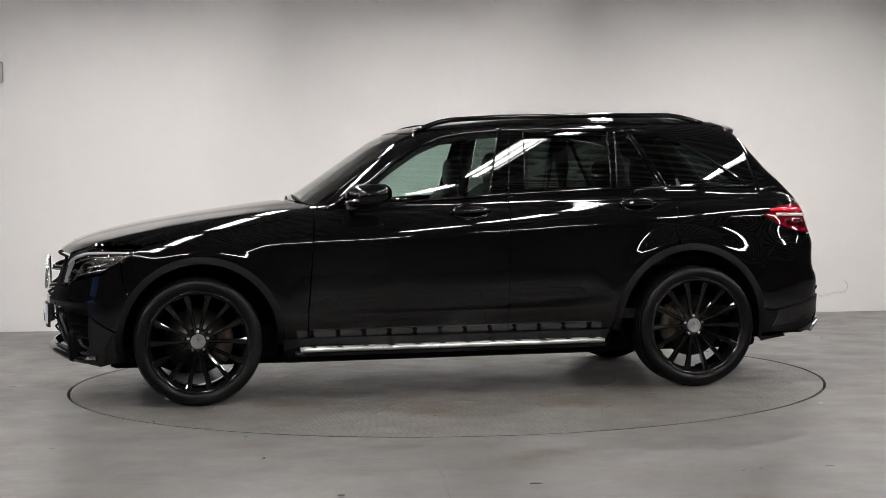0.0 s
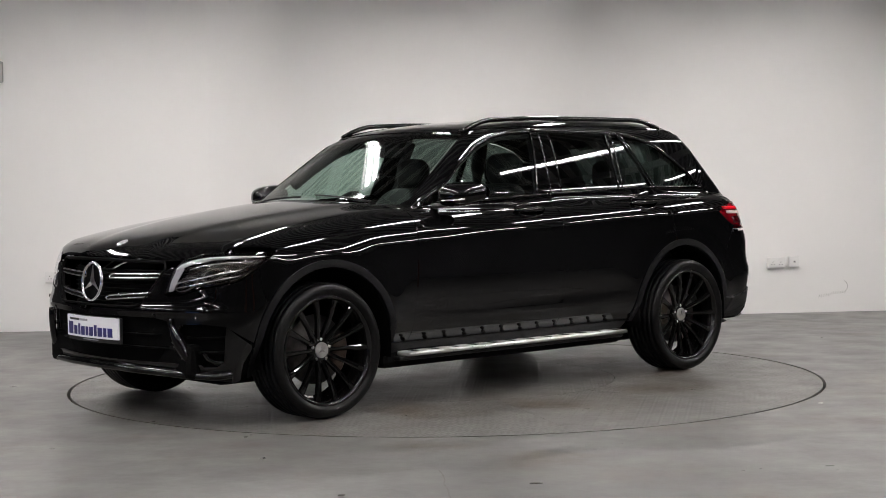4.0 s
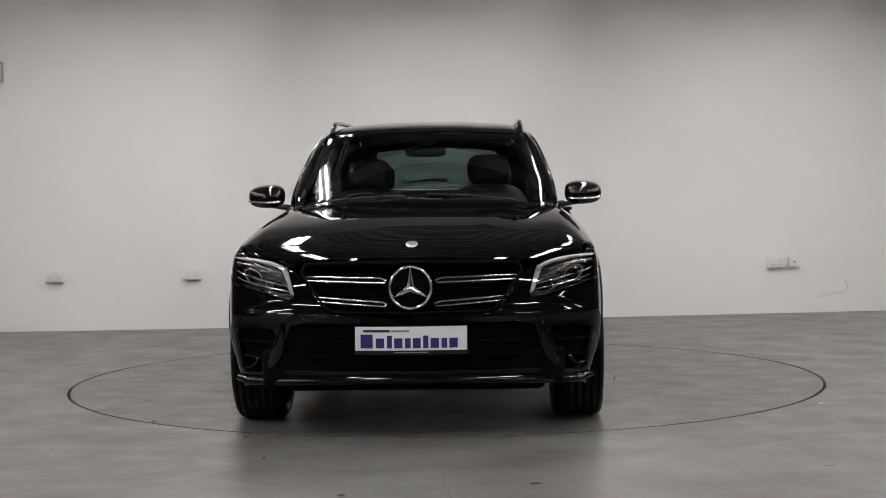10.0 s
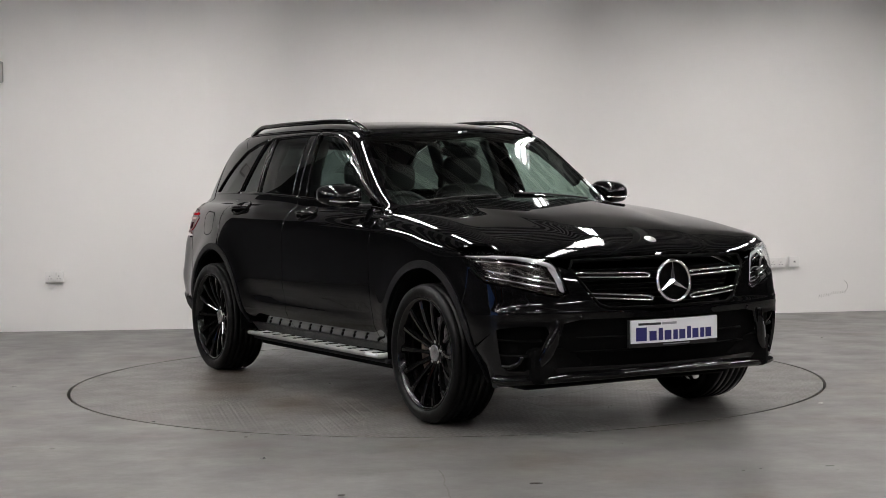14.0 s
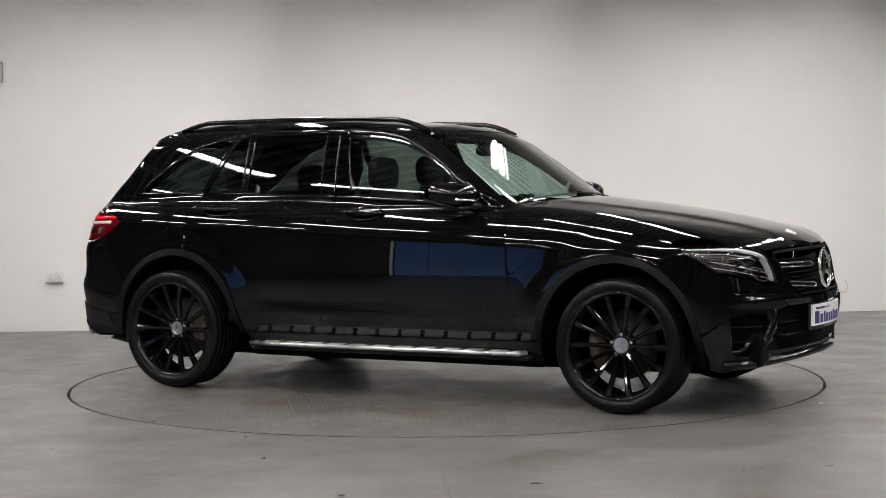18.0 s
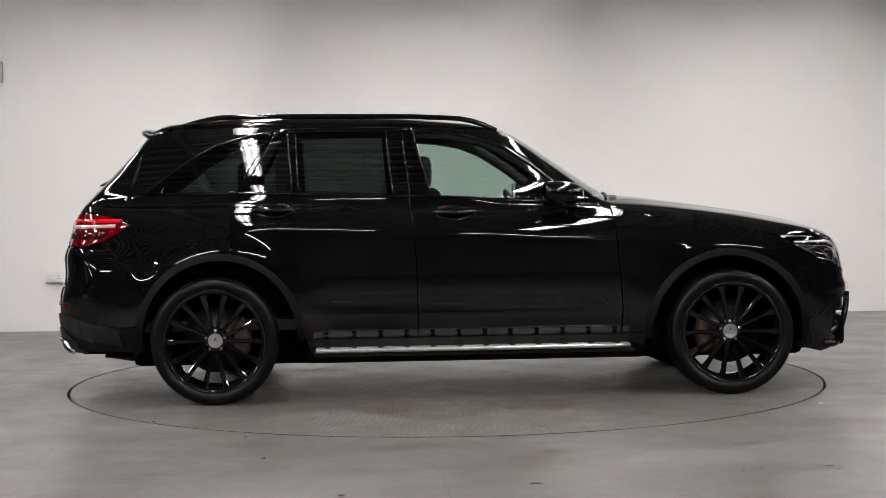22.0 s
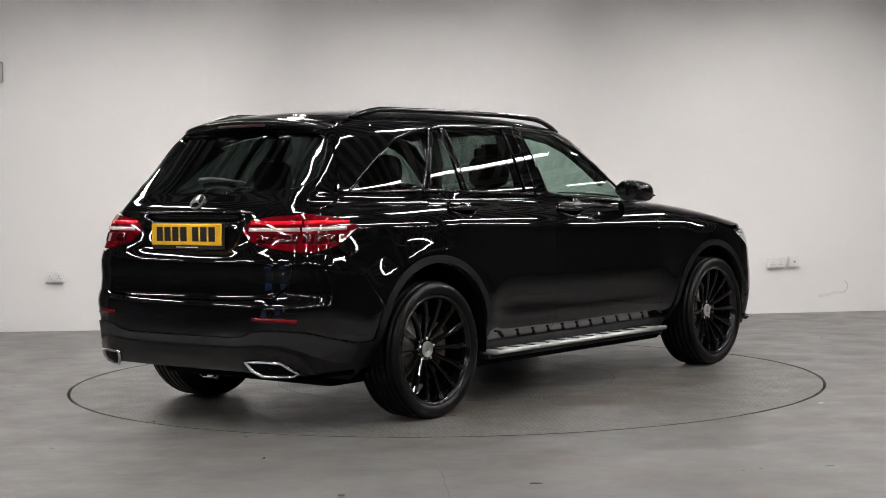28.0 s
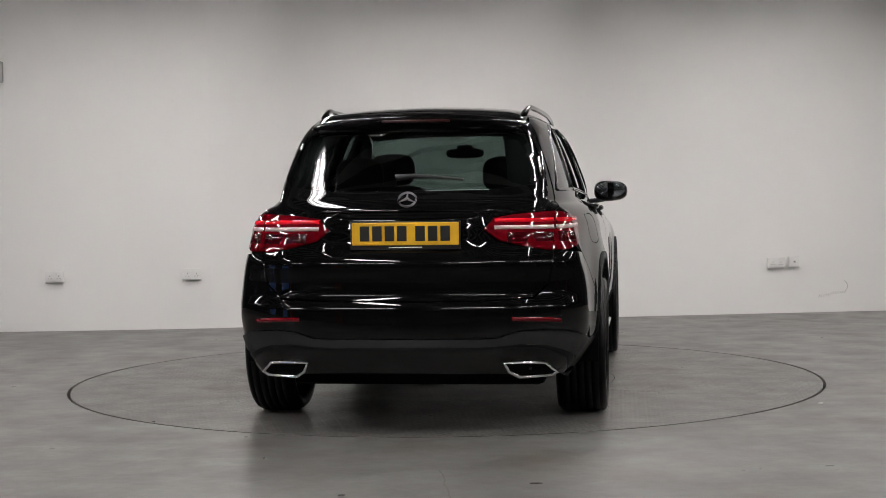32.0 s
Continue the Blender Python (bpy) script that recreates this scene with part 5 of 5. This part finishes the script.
            pts.append((x, s * y, q[2] + 0.036 * min(1, math.sin(math.pi * u) * 3.2) + 0.002))
        bm = tube(bmesh.new(), pts, 0.017, 12, flat=0.85)
        part("roof_rail", bm, M_GLOSS, car, "black roof rail")
        # running board
        rbd = new("running_board")
        rbd.parent = car
        rbd["label"] = "aluminium running board with black rubber studs"
        bm = box(bmesh.new(), -0.885, 0.870, 0.775, 0.885, 0.272, 0.296, 0.007)
        bm2 = bm
        for v in bm2.verts:
            v.co.y *= s
        bmesh.ops.recalc_face_normals(bm2, faces=bm2.faces)
        part("tread", bm2, M_TREAD, rbd, "brushed aluminium tread")
        bm = tube(bmesh.new(), [(x, s * 0.886, 0.286) for x in np.linspace(-0.880, 0.865, 12)], 0.012, 12)
        part("edge_strip", bm, M_SATIN, rbd, "bright aluminium edge")
        bm = box(bmesh.new(), -0.90, 0.90, 0.74 if s > 0 else -0.85, 0.85 if s > 0 else -0.74, 0.246, 0.272, 0.01)
        part("bracket", bm, M_PLASTIC, rbd)
        bm = bmesh.new()
        for k in range(12):
            for r in range(3):
                x = -0.82 + 0.147 * k
                lathe(bm, [(0.015, 0.295), (0.014, 0.300), (0.0005, 0.301)], 8, "z", center=(x, s * (0.812 + 0.028 * r), 0))
        tagged(part("stud", bm, M_RUBBER, rbd, "black rubber studs"), kind="stuff")
        # washer and wipers
        bm = bmesh.new()
        y0 = 0.52 * s if s > 0 else -0.10
        pts = []
        for u in np.linspace(0, 1, 8):
            q = place_on("top", [(0.842 - 0.10 * (y0 - 0.50 * u) ** 2 - 0.02 * u, y0 - 0.50 * u)])[0]
            pts.append((q[0], q[1], q[2] + 0.006))
        tube(bm, pts, 0.006, 6)
        part("windscreen_wiper", bm, M_PLASTIC, car, "black wiper blade")
    # fuel flap outline on the right
    loop = cut_corners([(-1.715, 1.040), (-1.485, 1.032), (-1.475, 0.905), (-1.56, 0.882), (-1.70, 0.895)], 0.05)
    ribbon("fuel_flap", loop, "side", 0.005, M_DARK, car, "fuel flap outline", proud=0.0008, closed=True, mirror=True)
    # emblems
    star_emblem(grille, (2.264, 0, 0.7156), 0.104, 1, M_CHROME, -6)
    bm = lathe(bmesh.new(), [(0.092, -0.012), (0.0005, -0.010)], 40, "x", center=(2.264, 0, 0.7156))
    part("emblem_backing", bm, M_DARK, grille)
    q = place_on("top", [(2.085, 0.0)])[0]
    bm = lathe(bmesh.new(), [(0.029, -0.004), (0.029, 0.003), (0.026, 0.005), (0.0005, 0.005)], 28, "z")
    for v in bm.verts:
        v.co = Vector((q[0] + v.co.x, v.co.y, q[2] + v.co.z - 0.42 * v.co.x))
    part("bonnet_badge", bm, M_SATIN, bonnet, "round silver bonnet badge")
    zr = 1.126
    xs = [float(place_on("rear", [(0.0, zr + d)])[0][0]) for d in (-0.045, 0.0, 0.045)]
    star_emblem(gate, (min(xs[1], (xs[0] + xs[2]) / 2) - 0.012, 0, zr), 0.046, -1, M_SATIN, math.degrees(math.atan2(xs[2] - xs[0], 0.09)))
    # plates, printed matter as bars
    fp = new("front_plate")
    fp.parent = car
    fp["label"] = "white dealer plate with navy print"
    bm = curved_slab(2.284, 2.296, -0.26, 0.26, 0.426, 0.536, 0.34)
    part("plate", bm, M_WHITE, fp, smooth=False)
    x = -0.235
    for w, h in ((0.066, 0.064), (0.045, 0.046), (0.028, 0.058), (0.045, 0.046), (0.030, 0.046), (0.042, 0.046), (0.028, 0.058), (0.045, 0.046), (0.030, 0.046), (0.045, 0.046)):
        part("print", curved_slab(2.2955, 2.2972, x, x + w * 0.86, 0.437, 0.437 + h, 0.34, 2), M_NAVY, fp, "navy bar of print", smooth=False)
        x += w + 0.006
    for y0, y1, m_ink in ((-0.222, -0.098, M_INK), (-0.092, -0.008, M_GREYINK)):
        part("print", curved_slab(2.2955, 2.2970, y0, y1, 0.511, 0.522, 0.34, 3), m_ink, fp, "plain bar of print", smooth=False)
    part("plate_holder", curved_slab(2.272, 2.286, -0.265, 0.265, 0.405, 0.538, 0.34), M_PLASTIC, fp, smooth=False)
    part("print", curved_slab(2.2855, 2.2868, -0.08, 0.08, 0.4135, 0.4185, 0.34, 3), M_GREYINK, fp, "plain bar of print", smooth=False)
    rp = new("rear_plate")
    rp.parent = car
    rp["label"] = "yellow rear plate with black bars of print"
    xr = -2.284
    bm = box(bmesh.new(), xr - 0.010, xr + 0.004, -0.258, 0.258, 0.906, 1.0145, 0.004)
    part("plate", bm, M_YELLOW, rp, smooth=False)
    bars(rp, (xr - 0.0098, 0, 0.962), -1, [(0.195 - 0.060 * k - (0.028 if k > 3 else 0), 0, 0.046, 0.072) for k in range(7)], M_INK)
    bm = box(bmesh.new(), xr - 0.002, xr + 0.012, -0.266, 0.266, 0.885, 1.020, 0.004)
    part("plate_holder", bm, M_PLASTIC, rp, smooth=False)
    bars(rp, (xr - 0.0018, 0, 0.896), -1, [(0.0, 0, 0.16, 0.005)], M_WHITE)
    # tailgate lip over the plate and rear wiper
    lip = ends([("y", 0.42, 1.066), ("y", 0.18, 1.070)], "rear")
    ribbon("tailgate_lip", lip + [(0.0, 1.071)] + [(-u, v) for u, v in lip[::-1]], "rear", 0.014, M_PAINT, gate, proud=0.007)
    w3 = [place_on("rear", [(a, z)])[0] for a, z in ((-0.07, 1.225), (0.02, 1.232), (0.12, 1.226), (0.27, 1.212))]
    bm = tube(bmesh.new(), [(q[0] - 0.022, -q[1], q[2] + 0.004) for q in w3], [0.016, 0.012, 0.009, 0.006], 8)
    part("rear_wiper", bm, M_PLASTIC, gate, "black rear wiper")
    # small sensors
    for y in (-0.78, -0.50, 0.50, 0.78):
        p = place_on("front", [Y(abs(y), 0.60 if abs(y) > 0.6 else 0.562, "front")])[0]
        bm = lathe(bmesh.new(), [(0.011, -0.004), (0.011, 0.002), (0.0005, 0.002)], 14, "x", center=(p[0], p[1] * (1 if y > 0 else -1), p[2]))
        part("parking_sensor", bm, M_GLOSS, fb)


def seat(car, x, y, width, back_h, head, label):
    st = new("seat")
    st.parent = car
    st["label"] = label
    bm = blob(bmesh.new(), (x + 0.02, y, 0.66), (0.27, width / 2, 0.10), 0.55, 20, 10)
    part("cushion", bm, M_LEATHER, st)
    bm = blob(bmesh.new(), (0, 0, 0), (0.085, width / 2, back_h / 2), 0.6, 20, 12)
    for v in bm.verts:
        z = v.co.z + back_h / 2
        bulge = 0.03 * abs(v.co.y / (width / 2)) ** 3
        v.co = Vector((x - 0.25 - 0.27 * z + v.co.x + bulge, y + v.co.y * (1 - 0.18 * max(0, z - 0.35)), 0.66 + z))
    part("backrest", bm, M_LEATHER, st)
    for hy, hw in head:
        zt = 0.66 + back_h
        xb = x - 0.25 - 0.27 * back_h
        bm = blob(bmesh.new(), (xb - 0.03, hy, zt + 0.085), (0.055, hw / 2, 0.098), 0.65, 18, 10)
        part("headrest", bm, M_LEATHER, st, "black leather headrest")
        bm = bmesh.new()
        for d in (-0.06, 0.06):
            tube(bm, [(xb, hy + d, zt - 0.05), (xb - 0.025, hy + d, zt + 0.08)], 0.007, 6)
        part("headrest_post", bm, M_TRIM, st)
    return st


def car_cabin(car):
    seat(car, 0.07, 0.37, 0.52, 0.54, [(0.37, 0.27)], "black leather front seat")
    seat(car, 0.16, -0.37, 0.52, 0.52, [(-0.37, 0.27)], "black leather front seat")
    seat(car, -0.86, 0.0, 1.28, 0.50, [(-0.40, 0.26), (0.40, 0.26)], "black leather rear bench with two headrests")
    # dashboard
    bm = bmesh.new()
    rows = []
    for i in range(21):
        y = -0.70 + 0.07 * i
        hump = 0.03 * math.exp(-((y + 0.37) / 0.17) ** 2)
        pr = [(0.86 - 0.12 * y * y, 1.03), (0.70, 1.045 + hump * 0.4), (0.48, 1.035 + hump), (0.40, 1.005 + hump), (0.385, 0.93), (0.43, 0.80), (0.50, 0.60), (0.85, 0.55)]
        rows.append([bm.verts.new((a, y, b)) for a, b in pr])
    for i in range(20):
        for j in range(7):
            bm.faces.new((rows[i][j], rows[i + 1][j], rows[i + 1][j + 1], rows[i][j + 1]))
    bmesh.ops.recalc_face_normals(bm, faces=bm.faces)
    part("dashboard", bm, M_TRIM, car, "black soft-touch dashboard")
    sw = new("steering_wheel")
    sw.parent = car
    sw.matrix_local = pose(0.30, -0.37, 0.985, 0, -24, 0)
    sw["label"] = "black leather steering wheel"
    bm = tube(bmesh.new(), [(0, 0.18 * math.cos(a), 0.18 * math.sin(a)) for a in np.linspace(0, 2 * math.pi, 36, endpoint=False)], 0.015, 8, closed=True)
    part("wheel_rim", bm, M_LEATHER, sw)
    part("airbag_boss", blob(bmesh.new(), (0.01, 0, -0.01), (0.03, 0.075, 0.065), 0.7, 16, 8), M_TRIM, sw)
    for a in (0, 180, 270):
        d = Vector((0, math.cos(radians(a)), math.sin(radians(a))))
        part("wheel_spoke", tube(bmesh.new(), [d * 0.05, d * 0.17], 0.016, 8, flat=0.6), M_SATIN, sw)
    # rear-view mirror and sensor pod
    im = new("interior_mirror")
    im.parent = car
    im["label"] = "interior mirror and sensor pod behind the windscreen"
    part("mirror_case", blob(bmesh.new(), (0.235, 0.0, 1.392), (0.020, 0.122, 0.032), 0.6, 20, 8), M_DARK, im)
    part("sensor_pod", blob(bmesh.new(), (0.235, 0.0, 1.432), (0.05, 0.05, 0.016), 0.7, 16, 8), M_DARK, im)
    # screen on the dashboard, off
    part("centre_screen", box(bmesh.new(), 0.49, 0.505, -0.10, 0.10, 1.03, 1.135, 0.005), M_GLOSS, car, "dark centre screen")
    # headliner, door cards and trims
    half = [(0.17, 0.0), (0.14, 0.56)] + [(a, b + 0.01) for a, b in EDGE[5:]] + [(-1.80, 0.0)]
    poly = half + [(a, -b) for a, b in half[::-1] if b > 1e-4]
    panel("headliner", poly, "top", M_LINER, car, "grey roof lining", off=-0.035, flange=False)
    card = [(0.80, 1.05), (0.82, 0.40), (-0.92, 0.40), (-0.95, 0.75), (-1.33, 0.90), (-1.30, 1.150), (-0.6, 1.13), (0.3, 1.085)]
    pair("door_card", card, "side", M_TRIM, car, "black door trim", off=-0.06, flange=False)
    q = [X(a, b, "rear") for a, b in ((-1.31, 1.145), (-1.33, 0.90), (-1.80, 0.80))] + [Y(0.62, 0.80, "rear"), Y(0.62, 1.15, "rear")]
    pair("boot_trim", q, "rear", M_TRIM, car, off=-0.06, flange=False)
    half = [(0.0, 1.15)] + ends([("y", 0.6, 1.16), ("y", 0.62, 0.70)], "rear") + [(0.0, 0.68)]
    panel("tailgate_trim", both(half), "rear", M_TRIM, car, "black tailgate trim", off=-0.06, flange=False)
    dp = [(-1.45, 1.42), (-1.60, 1.47), (-1.83, 1.43), (-1.95, 1.30), (-1.82, 1.17), (-1.72, 1.235), (-1.59, 1.34)]
    pair("pillar_trim", dp, "side", M_TRIM, car, "dark pillar trim", off=-0.05, flange=False)
    bm = bmesh.new()
    box(bm, -2.15, 0.95, -0.80, 0.80, 0.40, 0.46)
    box(bm, -2.1, -1.25, -0.62, 0.62, 0.70, 0.74)
    box(bm, 0.86, 0.90, -0.70, 0.70, 0.42, 1.04)
    box(bm, -0.10, 0.45, -0.12, 0.12, 0.45, 0.80, 0.02)
    part("cabin_floor", bm, M_TRIM, car, "black carpeted cabin floor", smooth=False)
    # roof-edge and pillar trims
    for s in (1, -1):
        pts = [(-1.98, s * 0.565, 1.14), (-1.90, s * 0.545, 1.27), (-1.78, s * 0.505, 1.40), (-1.70, s * 0.47, 1.47)]
        part("pillar_trim", tube(bmesh.new(), pts, [0.10, 0.09, 0.075, 0.06], 12, flat=0.6), M_TRIM, car, "dark rear pillar lining")
        edge = [place_on("side", [(a, b - 0.022)])[0] for a, b in DLO_TOP[1:7]]
        pts = [(q[0], s * (q[1] - 0.055), q[2]) for q in edge]
        part("roof_edge_trim", tube(bmesh.new(), pts, 0.036, 10, flat=0.9), M_LINER, car, "dark grey roof-edge and A-pillar lining")
        pts = [(-0.36, s * 0.69, 1.10), (-0.39, s * 0.635, 1.30), (-0.41, s * 0.56, 1.47)]
        part("pillar_trim", tube(bmesh.new(), pts, [0.055, 0.05, 0.045], 10, flat=0.5), M_LINER, car, "grey B-pillar trim")
        pts = [(-1.08, s * 0.66, 1.10), (-1.06, s * 0.615, 1.30), (-1.02, s * 0.54, 1.47)]
        part("pillar_trim", tube(bmesh.new(), pts, 0.05, 10, flat=0.5), M_LINER, car, "grey C-pillar trim")


# ---------------------------------------------------------------- light fittings
def light_fitting(m_house, m_tube):
    """Twin-tube batten 1.5 m long, origin at the middle of its underside."""
    f = new("ceiling_light")
    tagged(f, "suspended twin-tube fluorescent batten, lit, white housing", "ceiling light", "hall battens")
    bm = bmesh.new()
    box(bm, -0.092, 0.092, -0.78, 0.78, 0.03, 0.09, 0.006)
    box(bm, -0.100, -0.092, -0.78, 0.78, -0.012, 0.06)
    box(bm, 0.092, 0.100, -0.78, 0.78, -0.012, 0.06)
    part("housing", bm, m_house, f, smooth=False)
    for x in (-0.040, 0.040):
        part("tube", box(bmesh.new(), x - 0.013, x + 0.013, -0.74, 0.74, 0.0, 0.026), m_tube, f, "lit fluorescent tube", smooth=False)
    for y in (-0.6, 0.6):
        part("hanger", tube(bmesh.new(), [(0, y, 0.085), (0, y, 0.66)], 0.006, 6), m_house, f)
    return f


def lights():
    m_house = mat("white_enamel", (0.55, 0.55, 0.55), 0.4)
    m_tube = glow("lit_tube", (1.0, 0.965, 0.955), LAMP_POWER)
    first = light_fitting(m_house, m_tube)
    spots = [(x, y + d, 0) for x, d in ((-3.9, 0.0), (-1.3, 0.2), (1.3, 0.5), (3.9, 0.9), (6.5, 1.1)) for y in (-4.6, -2.6, -0.6, 1.4)]
    spots += [(x, y, 90) for y in (-8.0,) for x in (-5.4, -3.0, -0.6, 1.8, 4.2)]
    # two made-up battens out of view, added to brighten the wall's left part
    spots += [(-6.5, -2.8, 0), (-6.5, -0.8, 0)]
    spots += [(-9.4, -9.0, 0), (-9.4, -11.6, 0), (9.4, -9.6, 0)]
    first.matrix_world = pose(spots[0][0], spots[0][1], 3.05)
    for x, y, a in spots[1:]:
        copy_thing(first, pose(x, y, 3.05, 0, 0, a))


# ---------------------------------------------------------------- assembly
hall()
TABLE = floor_and_table()
lights()
socket(-3.311, 0.464, 0.150, 0.088, True)
socket(-2.157, 0.469, 0.150, 0.088, True)
socket(2.980, 0.458, 0.150, 0.088, True)
socket(3.142, 0.465, 0.088, 0.088, False)
wall_box()
scuffs()
CAR = build_car()


def heading(t):
    u = (t - 16) / 16
    return 188.9013 + 7.9227 * t + 1.3794 * u ** 2 - 1.2108 * u ** 3


def motions():
    """Table and car turn together about the table's centre."""
    ox, oy = 0.1081, -0.0945
    rows_t, rows_c = [], []
    for i in range(65):
        t = 0.5 * i
        a = heading(t)
        c, s = math.cos(radians(a)), math.sin(radians(a))
        rows_t.append((t, pose(0, 0, 0, 0, 0, a)))
        rows_c.append((t, pose(ox * c - oy * s, ox * s + oy * c, 0.0, 0, 0, a)))
    walk(TABLE, rows_t)
    walk(CAR, rows_c)


motions()
